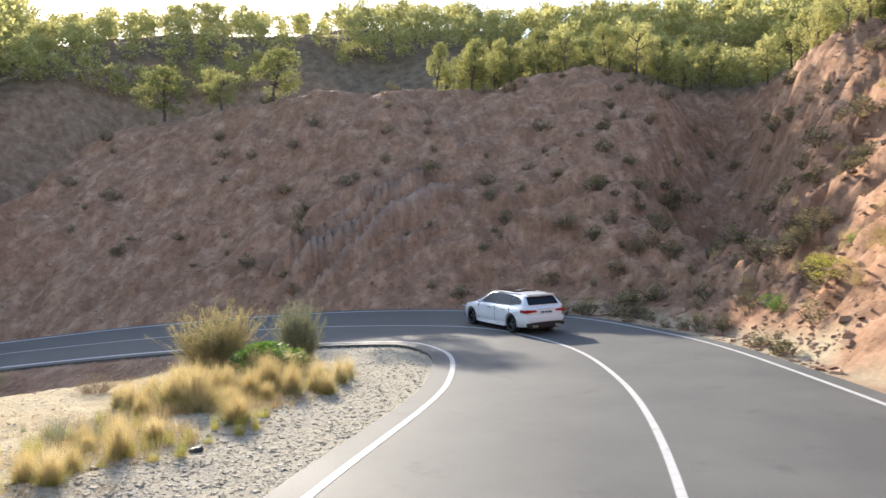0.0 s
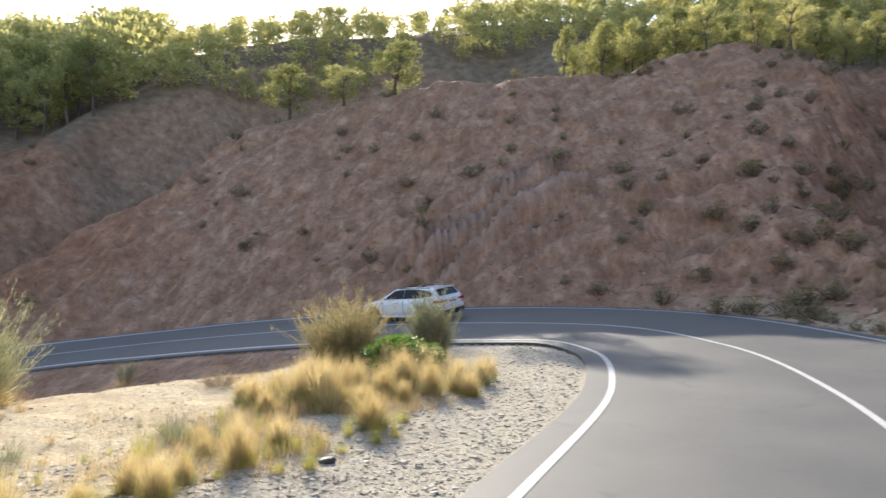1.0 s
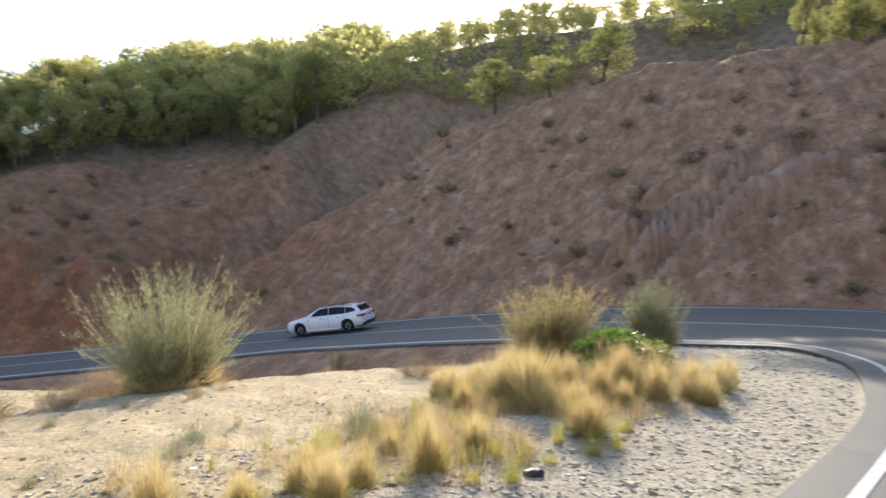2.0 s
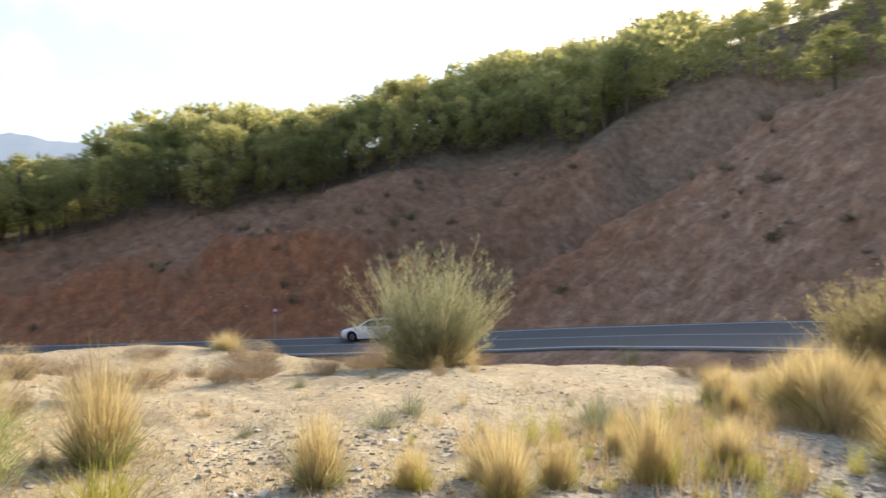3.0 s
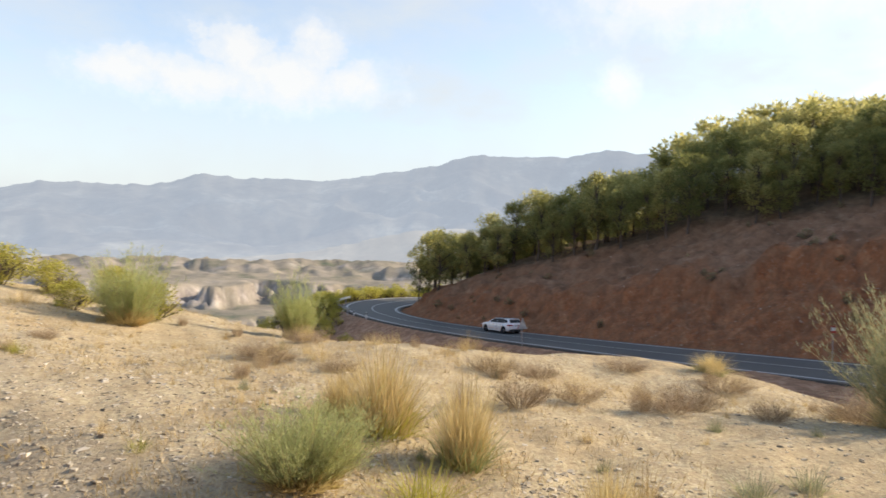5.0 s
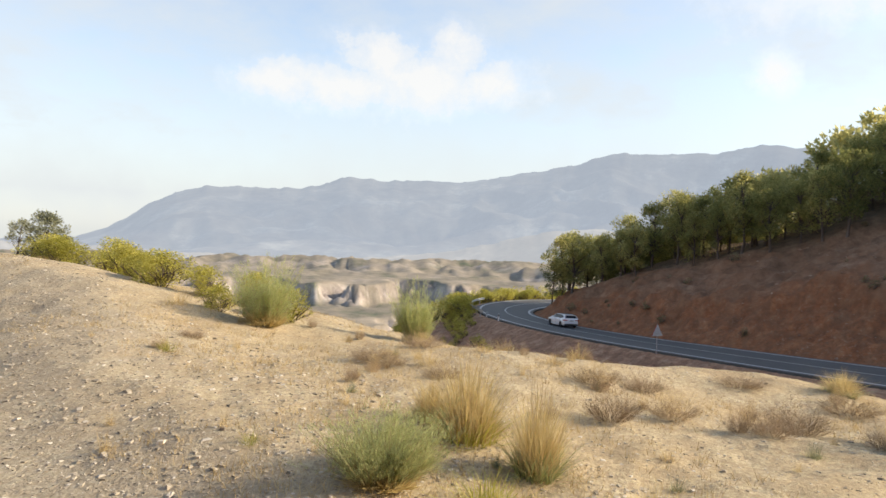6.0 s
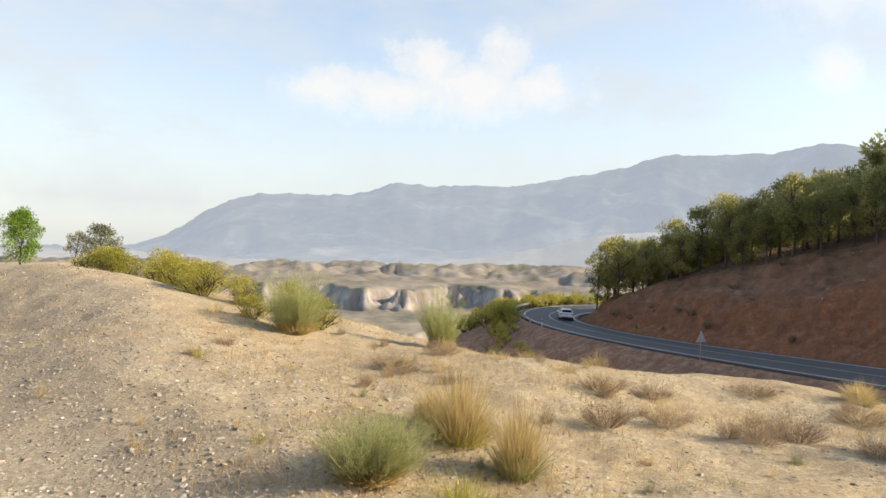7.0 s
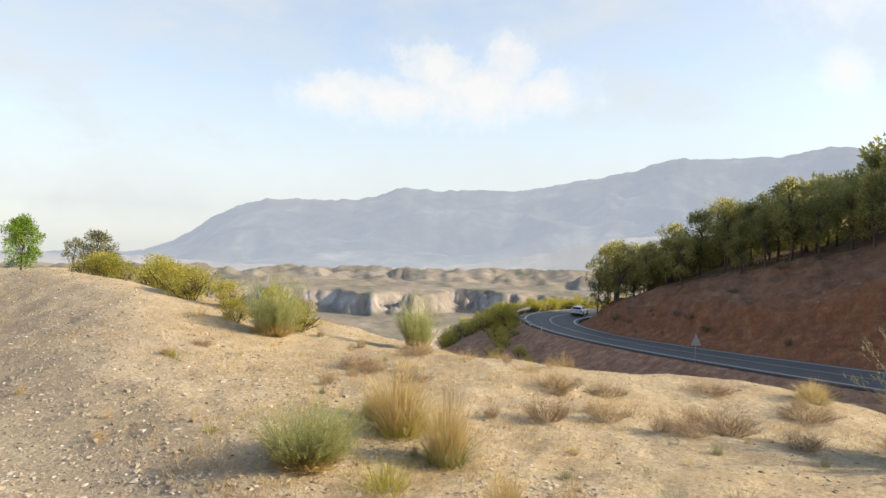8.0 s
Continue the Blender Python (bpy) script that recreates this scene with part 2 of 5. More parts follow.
def rim_distance(x, y):
    """Distance from the level ground inside the bend: 0 inside it."""
    inside = np.zeros(len(x), bool)
    best = np.full(len(x), 1e9)
    for a, b in zip(RIM, np.roll(RIM, -1, 0)):
        e = b - a
        u = np.clip(((x - a[0]) * e[0] + (y - a[1]) * e[1]) / (e @ e), 0, 1)
        best = np.minimum(best, np.hypot(x - a[0] - u * e[0], y - a[1] - u * e[1]))
        cross = (a[1] > y) != (b[1] > y)
        with np.errstate(divide='ignore', invalid='ignore'):
            inside ^= cross & (x < (b[0] - a[0]) * (y - a[1]) / (b[1] - a[1]) + a[0])
    return np.where(inside, 0, best), np.where(inside, best, 0)


def gully(x, y, x0, y0, yaw, width, depth, grow, end=60):
    """A ravine that starts at a place and climbs in one direction."""
    a = radians(yaw)
    fx, fy = -math.sin(a), math.cos(a)
    along = (x - x0) * fx + (y - y0) * fy
    across = (x - x0) * fy - (y - y0) * fx
    return depth * smooth(-4, grow, along) * np.exp(-(across / (width * (0.5 + 0.5 * smooth(0, grow, along)))) ** 2) * (1 - smooth(end, end * 1.8, along))


# the ravine behind the spur: x, y and height of its bed, from the road upwards
RAVINE = np.array([(-41.0, 36.0, -3.6), (-42.0, 46.0, -2.5), (-39.0, 60.0, 0.6), (-27.0, 73.0, 4.5), (-8.0, 79.0, 12.5), (10.0, 82.0, 22.0)])


def ravine(x, y):
    """Height of the ravine's sides, and the distance from its bed, positive on the spur's side."""
    best, bed, side = np.full(len(x), 1e9), np.zeros(len(x)), np.zeros(len(x))
    for a, b in zip(RAVINE[:-1], RAVINE[1:]):
        e = (b - a)[:2]
        u = np.clip(((x - a[0]) * e[0] + (y - a[1]) * e[1]) / (e @ e), 0, 1)
        far = np.hypot(x - a[0] - u * e[0], y - a[1] - u * e[1])
        turn = (x - a[0]) * e[1] - (y - a[1]) * e[0]
        nearer = far < best
        best = np.where(nearer, far, best)
        bed = np.where(nearer, a[2] + (b[2] - a[2]) * u, bed)
        side = np.where(nearer, np.where(turn >= 0, far, -far), side)
    return bed + np.where(side > 0, 0.8, 1.25) * best, side


def terrain(x, y):
    """Height of the land, and its kinds of soil."""
    n, d = near_road(x, y)
    # the length along the road, between its samples
    along = (x - RC[n, 0]) * RT[n, 0] + (y - RC[n, 1]) * RT[n, 1]
    s = RS[n] + np.clip(along / np.maximum(1 + d * BEND[n], 0.3), -0.8, 0.8)
    zr, hin, hout, fall, cut, up, reach, steep = (np.interp(s, RS, RC[:, j]) for j in range(2, 10))
    # the hill's side
    lay = 1.3 + 0.5 * value_noise(s * 0.11, s * 0, 5) + 1.5 * np.exp(-((s - 79) / 4) ** 2)
    e = np.maximum(d - hout - lay, 0)
    steep = steep + 0.05 * value_noise(s * 0.07, 0 * s, 9)
    cutw = cut / steep
    rise = steep * np.minimum(e, cutw)
    # past the hairpin the foot is cut steeper, with a ragged lip below the gentler slope
    foot = 0.5 * cut / 0.92 * (1 + 0.26 * fbm(s * 0.13, s * 0, 5, 17, 0.6) + 0.05 * fbm(x * 0.9, y * 0.9, 3, 19))
    scarp = np.where(e < 0.8 * foot, 0.74 * e, 0.592 * foot + 1.64 * (e - 0.8 * foot))
    lip = np.where(e < foot, scarp, 0.92 * foot + (np.minimum(e, cutw) - foot) * (cut - 0.92 * foot) / np.maximum(cutw - foot, 1))
    past_bend = smooth(108, 126, s) * (1 - smooth(186, 200, s))
    rise = rise * (1 - past_bend) + lip * past_bend
    over = np.clip(e - cutw, 0, None)
    # behind the spur's lip lies a terrace, and the wooded back slope climbs from its end
    spur = smooth(62, 70, s) * (1 - smooth(99, 106, s))
    shelf = 0.06 * np.minimum(over, 22) + (up * reach - 1.3) / (reach - 22) * np.clip(over - 22, 0, reach - 22) + 0.22 * np.clip(over - reach, 0, 14)
    rise = rise + (up * np.minimum(over, reach)) * (1 - spur) + shelf * spur + (0.05 - 0.10 * smooth(150, 175, s)) * np.clip(over - reach, 0, 200)
    rise = rise + 1.6 * fbm(x * 0.055, y * 0.055, 3, 3) * smooth(4, 25, e)
    bed, bedside = ravine(x + 1.5 * fbm(x * 0.12, y * 0.12, 3, 88), y)
    bed = np.maximum(bed - zr, 0.2 * np.minimum(e, 12))
    keep = np.clip(0.5 + 0.5 * (bed - rise) / 2.5, 0, 1)
    carved = bed * (1 - keep) + rise * keep - 2.5 * keep * (1 - keep)
    carve = np.clip(rise - carved, 0, None) * smooth(0, 4, e)
    rise = rise - carve
    g = gully(x, y, 12.4, 29.6, -22.0, 3.7, 8.5, 10.0, 19)
    rise = np.maximum(rise - g * smooth(0, 12, e), rise * 0.25)
    onbank = smooth(0.2, 2.5, e) * (1 - 0.8 * smooth(cutw - 2, cutw + 3, e))
    ridge = 1 - np.abs(fbm((s + 0.55 * e) * 0.36, e * 0.06, 4, 11, 0.55))
    bedding = s + 0.74 * e + 0.12 * fbm(x * 0.5, y * 0.5, 3, 14)
    strata = np.clip(1 - np.abs(fbm(bedding * 0.8, e * 0.025, 3, 15, 0.6)), 0, 1) ** 1.5 * np.exp(-((bedding - 92.5) / 3.4) ** 2) * (1 - smooth(6, 10, e))
    crag = 1 - np.abs(fbm((x + 0.6 * y) * 0.6, (y - 0.4 * x) * 1.0, 5, 25, 0.6))
    rough = (0.8 * (ridge - 0.7) + 1.9 * strata + 0.42 * fbm(x * 0.6, y * 0.6, 4, 21, 0.6) + 1.15 * (crag - 0.6) * (1 - smooth(74, 84, s))) * onbank
    rough = rough + (1.0 * (crag - 0.6) + 0.5 * fbm(x * 0.9, y * 0.9, 4, 27, 0.6)) * (1 - smooth(78, 84, s)) * smooth(4, 9, e) * (1 - onbank)
    hill = zr + fall * np.minimum(d, hout + 1) + rise + rough - 0.10 * smooth(0, 1, np.clip(d - hout, 0, 1))
    # the level ground inside the bend, and the fall from its rim
    out, deep = rim_distance(x, y)
    flat = 0.10 - 0.043 * (y - 6) + 0.022 * (x + 7)
    flat = np.clip(flat, -0.85, 0.9) + 1.3 * smooth(3.0, -13.0, y) * (1 - smooth(-13, -21, x))
    flat = flat + 0.16 * fbm(x * 0.22, y * 0.22, 3, 31) + 0.035 * fbm(x * 1.7, y * 1.7, 3, 33)
    flat = flat - 0.30 * smooth(-3.0, 0.6, out - deep)
    slope_off = flat - 0.42 * np.sqrt(out * out + 0.36) + 0.25 + 0.3 * fbm(x * 0.35, y * 0.35, 3, 41) * smooth(0, 4, out)
    ein = np.maximum(-d - hin - 1.3, 0)
    bankin = zr - fall * np.minimum(-d, hin + 1) - 0.10 - 0.48 * ein + 0.3 * fbm(x * 0.5, y * 0.5, 3, 51) * smooth(0, 3, ein)
    go = np.clip(-(x * 0.80 + y * 0.60) - 22, 0, None)
    floor = -3.5 - 0.30 * np.minimum(go, 320) + 1.2 * fbm(x * 0.03, y * 0.03, 3, 61)
    inner = np.maximum(np.maximum(slope_off, bankin), floor)
    level = out < 0.01
    w = smooth(0, 1, ein / (2.5 + 3.5 * smooth(1, -8, y)))
    edge = np.maximum(bankin, bankin + 0.48 * ein - 0.02)
    inner = np.where(level, flat * w + edge * (1 - w), np.where(ein < 2.5, inner * w + np.maximum(bankin, inner) * (1 - w), inner))
    z = np.where(d > 0, hill, inner)
    # the valley and its broken tableland
    r = np.hypot(x + 3, y - 6)
    bear = np.degrees(np.arctan2(-(x + 3), y - 6))
    line = r + 130 * fbm(bear * 0.16, r * 0.0004, 3, 71) + 60 * (1 - np.abs(fbm(x * 0.006, y * 0.006, 4, 73, 0.6))) + 26 * fbm(x * 0.03, y * 0.03, 3, 74) + 42 * (1 - np.abs(fbm(x * 0.016, y * 0.016, 4, 78, 0.6)))
    line = line + 16 * (1 - np.abs(fbm(bear * 1.9, r * 0.002, 4, 75, 0.6)))
    step_a, step_b, step_c = smooth(1120, 1185, line), smooth(865, 910, line), smooth(1500, 1640, line + 200 * fbm(x * 0.004, y * 0.004, 3, 76))
    drop = smooth(1780, 2050, r)
    table = -126 + 25 * step_b + 31 * step_a + 13 * step_c - 90 * drop + (1 - drop) * (3.5 + 10 * smooth(1250, 1450, r)) * (1 - 1.6 * np.abs(fbm(x * 0.007, y * 0.007, 5, 77, 0.6)))
    face = np.clip(4 * step_a * (1 - step_a) + 4 * step_b * (1 - step_b) + 2 * step_c * (1 - step_c), 0, 1)
    zfar = np.where(go > 0, table, np.maximum(z, -40))
    f = smooth(190, 520, r) * smooth(60, 180, go)
    z = z * (1 - f) + zfar * f
    pad = 0.55 + 0.2 * smooth(28, 60, r)
    on = (d > -hin - pad) & (d < hout + pad)
    z = np.where(on, zr + fall * d - 0.05 - 0.27 * smooth(28, 60, r), z)
    soil = {
        "bank": np.where(d > 0, np.maximum(smooth(-0.2, 0.8, e + 0.5 * value_noise(x * 0.7, y * 0.7, 83)), smooth(74, 84, s)), np.maximum(smooth(0.4, 3.0, out) * (1 - 0.5 * smooth(60, 140, r)), 0.0)),
        # the ravine's far wall keeps part of the dark litter colour as painted shade
        "wood": np.where(d > 0, smooth(cutw - 1, cutw + 4, e) * (1 - smooth(0.6, 2.0, g)) * (1 - smooth(0.4, 2.5, carve) * (0.55 + 0.45 * smooth(-4, 5, bedside))), 0) * 0.85,
        "duff": np.where(d > 0, past_bend * smooth(-2.0, 4.0, e - foot + 2.4 * fbm(x * 0.3, y * 0.3, 5, 84, 0.6)), 0),
        "gravel": np.where(d > 0, 0.35 * (1 - smooth(0.2, 1.0, e)) * (1 - smooth(74, 84, s)), (1 - smooth(0, 2.4, -d - hin - 1.9 - 1.1 * smooth(3, 10, y) - 3.4 * smooth(5, -6, y) + 1.2 * value_noise(x * 0.3, y * 0.3, 81))) * (0.42 + 0.5 * smooth(3, 10, y))),
        # the far wall is less red too, its hazy shade put into the colour
        "redness": smooth(96, 140, s) * (d > 0) * (1 - 0.6 * smooth(0.5, 6, carve) * (1 - smooth(-4, 6, bedside))) * (1.4 - 1.05 * past_bend * smooth(-1.5, 3.0, e - foot + 2.2 * fbm(x * 0.3, y * 0.3, 5, 86, 0.6))),
        "bedding": np.where(d > 0, np.clip(strata, 0, 1) * smooth(0.3, 2, e) * (1 - smooth(cutw - 3, cutw, e)), 0),
        "far": f,
        "cliff": face * f,
    }
    return z, soil, n, d, e - cutw


def height(x, y):
    return float(terrain(np.array([float(x)]), np.array([float(y)]))[0][0])


def mesh_from(name, verts, faces, mats, smooth_shade=True):
    me = bpy.data.meshes.new(name)
    me.from_pydata(verts, [], faces)
    for m in mats:
        me.materials.append(m)
    if smooth_shade:
        me.polygons.foreach_set("use_smooth", [True] * len(me.polygons))
    me.update()
    return me


def part(name, bm, material, parent, label=""):
    """One mesh object under a thing or a part."""
    me = bpy.data.meshes.new(name)
    bm.to_mesh(me)
    bm.free()
    me.materials.append(material)
    ob = new(name, me)
    ob.parent = parent
    return tagged(ob, label)


def build_ground():
    """One sheet of rings round the bend, out to the horizon."""
    rad = [0.01, 0.15, 0.28, 0.4]
    while rad[-1] < 4700:
        r = rad[-1]
        rad.append(r + (max(0.14, 0.0105 * r) if r < 26 else 0.0072 * r if r < 85 else 0.0105 * r if r < 120 else 0.03 * r if not 700 < r < 1350 else 0.009 * r))
    rad = np.array(rad)
    # headings counted to the left from +y: fine where the walk looks, coarse behind
    ang = np.concatenate([np.linspace(-42, 158, 720, endpoint=False), np.linspace(158, 318, 110, endpoint=False)])
    a = np.radians(ang)
    x = (-3 - rad[:, None] * np.sin(a)[None]).ravel()
    y = (6 + rad[:, None] * np.cos(a)[None]).ravel()
    z, soil, *_ = terrain(x, y)
    nr, na = len(rad), len(ang)
    i = np.arange(nr - 1)[:, None] * na
    j = np.arange(na)[None]
    k = (j + 1) % na
    quads = np.stack([i + j, i + k, i + na + k, i + na + j], -1).reshape(-1, 4)
    me = bpy.data.meshes.new("ground")
    me.vertices.add(len(x))
    me.vertices.foreach_set("co", np.stack([x, y, z], 1).ravel())
    me.loops.add(quads.size)
    me.loops.foreach_set("vertex_index", quads.ravel()[::1].astype(np.int32))
    me.polygons.add(len(quads))
    me.polygons.foreach_set("loop_start", np.arange(0, quads.size, 4, dtype=np.int32))
    me.update(calc_edges=True)
    me.flip_normals()
    me.polygons.foreach_set("use_smooth", [True] * len(quads))
    for key, val in soil.items():
        at = me.attributes.new(key, 'FLOAT', 'POINT')
        at.data.foreach_set("value", val.astype(np.float32))
    me.materials.append(EARTH)
    me.update()
    tagged(new("ground", me), "stony sandy and red earth with a high eroded roadside cut", "ground", kind="structure")


def strip(name, off_a, off_b, lift, material, label, first=0, last=None, thick=0.0):
    """A band along the road between two offsets from its line (functions of the sample)."""
    ids = np.arange(len(RS))[first:last]
    verts, faces = [], []
    wide = 9 if thick else 2
    for i in ids:
        a, b = off_a(i), off_b(i)
        rowv = []
        for q in range(wide):
            o = a + (b - a) * q / (wide - 1)
            rowv.append((RC[i, 0] + RN[i, 0] * o, RC[i, 1] + RN[i, 1] * o, RC[i, 2] + RC[i, 5] * o + lift))
        if thick:
            rowv = [(rowv[0][0], rowv[0][1], rowv[0][2] - thick)] + rowv + [(rowv[-1][0], rowv[-1][1], rowv[-1][2] - thick)]
        verts += rowv
    w = wide + (2 if thick else 0)
    for r in range(len(ids) - 1):
        for q in range(w - 1):
            faces.append((r * w + q, r * w + q + 1, (r + 1) * w + q + 1, (r + 1) * w + q))
    me = mesh_from(name, verts, faces, [material], not thick)
    bm = bmesh.new()
    bm.from_mesh(me)
    bmesh.ops.recalc_face_normals(bm, faces=bm.faces)
    up = sum(f.normal.z for f in bm.faces)
    if up < 0:
        bmesh.ops.reverse_faces(bm, faces=bm.faces)
    bm.to_mesh(me)
    bm.free()
    return tagged(new(name, me), label, "road marking" if not thick else "road", kind="structure")


def build_road():
    strip("road", lambda i: -RC[i, 3] - 0.55, lambda i: RC[i, 4] + 0.55, 0.0, ASPHALT, "grey asphalt mountain road bending round a hairpin", thick=0.6)
    half = 0.066

    def edge(i):
        # the edge lines are broader past the hairpin
        return half + 0.065 * float(smooth(80, 95, RS[i]))

    strip("edge_line", lambda i: -RC[i, 3] - edge(i), lambda i: -RC[i, 3] + edge(i), 0.008, PAINT, "worn white edge line on the asphalt")
    strip("edge_line", lambda i: RC[i, 4] - edge(i), lambda i: RC[i, 4] + edge(i), 0.008, PAINT, "worn white edge line on the asphalt")
    strip("centre_line", lambda i: -half, lambda i: half, 0.008, PAINT, "worn continuous white centre line on the asphalt")

build_ground()
build_road()


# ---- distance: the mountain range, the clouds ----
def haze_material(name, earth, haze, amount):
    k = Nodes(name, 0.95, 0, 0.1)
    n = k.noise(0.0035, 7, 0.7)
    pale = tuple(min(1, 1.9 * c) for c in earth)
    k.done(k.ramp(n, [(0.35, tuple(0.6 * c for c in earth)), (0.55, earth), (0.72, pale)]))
    # aerial haze put into the surface itself, as a flat bluish glow
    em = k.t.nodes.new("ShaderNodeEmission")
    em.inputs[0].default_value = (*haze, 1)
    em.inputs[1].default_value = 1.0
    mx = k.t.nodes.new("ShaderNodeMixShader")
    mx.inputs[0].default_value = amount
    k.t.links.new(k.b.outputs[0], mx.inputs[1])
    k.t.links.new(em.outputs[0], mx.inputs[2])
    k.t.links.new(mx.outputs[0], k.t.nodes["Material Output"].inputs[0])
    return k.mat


def mountains(name, far, near, skyline, base, seed, material, label, jag=7):
    """A range whose skyline is given by heading and degrees above the horizon."""
    yaw = np.linspace(skyline[0][0], skyline[-1][0], 420)
    el = np.interp(yaw, [q[0] for q in skyline], [q[1] for q in skyline])
    rows = 60
    a = np.radians(yaw)
    verts = []
    for j in range(rows):
        u = j / (rows - 1)
        r = near + (far - near) * u
        bx, by = -np.sin(a) * r, np.cos(a) * r
        spur = 1 - np.abs(fbm(bx * 0.0016, by * 0.0016, 5, seed, 0.5))
        lift = u ** 1.2 * (1 - 0.24 * (1 - spur) * math.sin(math.pi * min(u * 1.05, 1)) * 2)
        top = far * np.tan(np.radians(el))
        z = base + (top - base) * lift + jag * fbm(yaw * 1.6, yaw * 0, 4, seed + 3) * u ** 9
        verts += list(zip(bx, by, z))
    n = len(yaw)
    faces = [(j * n + i, j * n + i + 1, (j + 1) * n + i + 1, (j + 1) * n + i) for j in range(rows - 1) for i in range(n - 1)]
    me = mesh_from(name, verts, faces, [material])
    tagged(new(name, me), label, "mountains", kind="structure")


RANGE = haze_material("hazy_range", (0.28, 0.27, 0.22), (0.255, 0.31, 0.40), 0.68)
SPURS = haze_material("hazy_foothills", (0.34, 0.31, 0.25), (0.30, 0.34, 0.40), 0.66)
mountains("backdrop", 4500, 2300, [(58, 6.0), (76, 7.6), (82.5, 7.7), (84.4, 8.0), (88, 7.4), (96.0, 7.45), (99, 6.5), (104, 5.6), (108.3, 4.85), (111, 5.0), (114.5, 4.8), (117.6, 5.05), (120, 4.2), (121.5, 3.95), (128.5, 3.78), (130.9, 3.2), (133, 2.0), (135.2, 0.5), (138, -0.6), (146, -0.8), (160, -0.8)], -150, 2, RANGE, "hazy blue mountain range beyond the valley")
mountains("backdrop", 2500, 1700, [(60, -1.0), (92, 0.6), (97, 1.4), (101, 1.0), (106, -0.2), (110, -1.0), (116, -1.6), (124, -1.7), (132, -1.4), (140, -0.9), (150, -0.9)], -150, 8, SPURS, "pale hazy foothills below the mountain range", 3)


def clouds():
    """Thin cloud on a far dome: soft heaps over a broad pale veil."""
    yaw, el = np.linspace(48, 165, 118), np.linspace(-1.5, 40, 60)
    verts, faces, ya, ea = [], [], [], []
    for b in el:
        for a in yaw:
            ra, rb = radians(a), radians(b)
            verts.append((-4800 * math.sin(ra) * math.cos(rb), 4800 * math.cos(ra) * math.cos(rb), 4800 * math.sin(rb)))
            ya.append(a)
            ea.append(b)
    n = len(yaw)
    faces = [(j * n + i, j * n + i + 1, (j + 1) * n + i + 1, (j + 1) * n + i) for j in range(len(el) - 1) for i in range(n - 1)]
    k = Nodes("cloud", 1.0)
    yw, ev = k.attr("heading"), k.attr("above")
    warp = k.noise(0.0042, 9, 0.66)
    warp2 = k.noise(0.0012, 4, 0.6)
    total = None
    for y0, e0, wa, wb in [(108.8, 15.0, 3.4, 3.2), (105.8, 12.9, 4.4, 2.5), (115.3, 14.9, 4.6, 2.5), (112.0, 12.9, 8.5, 3.2), (118.5, 12.4, 7.5, 2.2), (123.0, 12.3, 5.5, 2.2), (84.2, 13.3, 1.9, 2.0), (80.0, 19.5, 10.0, 3.6), (72.0, 20.0, 10.0, 4.0)]:
        dx = k.math('DIVIDE', k.math('SUBTRACT', yw, y0), wa)
        dy = k.math('DIVIDE', k.math('SUBTRACT', ev, e0), wb)
        q = k.math('SUBTRACT', 1.0, k.math('SQRT', k.math('ADD', k.math('MULTIPLY', dx, dx), k.math('MULTIPLY', dy, dy))))
        total = q if total is None else k.math('MAXIMUM', total, q)
    heap = k.math('ADD', total, k.math('MULTIPLY', k.math('SUBTRACT', warp, 0.44), 1.9))
    heap = k.ramp(heap, [(0.0, (0, 0, 0)), (0.2, (0.26, 0.26, 0.26)), (0.48, (0.66, 0.66, 0.66)), (0.9, (0.88, 0.88, 0.88))])
    low = k.math('SUBTRACT', 1.0, k.math('DIVIDE', k.math('ABSOLUTE', k.math('SUBTRACT', ev, 3.0)), 16.0), True)
    veil = k.math('MULTIPLY', low, k.ramp(warp2, [(0.25, (0.8, 0.8, 0.8)), (0.6, (1, 1, 1))]))
    veil = k.math('MAXIMUM', veil, k.ramp(k.noise(0.0009, 6, 0.6, stretch=(1, 1, 2.4)), [(0.35, (0.26, 0.26, 0.26)), (0.7, (0.85, 0.85, 0.85))]))
    mask = k.math('MAXIMUM', heap, veil, True)
    edge = k.math('MULTIPLY', k.math('MULTIPLY', k.math('SUBTRACT', yw, 48.0), 0.05, True), k.math('MULTIPLY', k.math('SUBTRACT', 40.0, ev), 0.08, True))
    mask = k.math('MULTIPLY', mask, edge, True)
    em, tr, mx = (k.t.nodes.new(c) for c in ("ShaderNodeEmission", "ShaderNodeBsdfTransparent", "ShaderNodeMixShader"))
    k.t.links.new(k.mix(heap, (0.365, 0.415, 0.465), (0.475, 0.50, 0.525)), em.inputs[0])
    k.t.links.new(mask, mx.inputs[0])
    k.t.links.new(tr.outputs[0], mx.inputs[1])
    k.t.links.new(em.outputs[0], mx.inputs[2])
    k.t.links.new(mx.outputs[0], k.t.nodes["Material Output"].inputs[0])
    me = mesh_from("clouds", verts, faces, [k.mat])
    for key, val in (("heading", ya), ("above", ea)):
        me.attributes.new(key, 'FLOAT', 'POINT').data.foreach_set("value", np.array(val, np.float32))
    tagged(new("backdrop", me), "soft white clouds and pale haze in the sky", "clouds", kind="structure")


clouds()

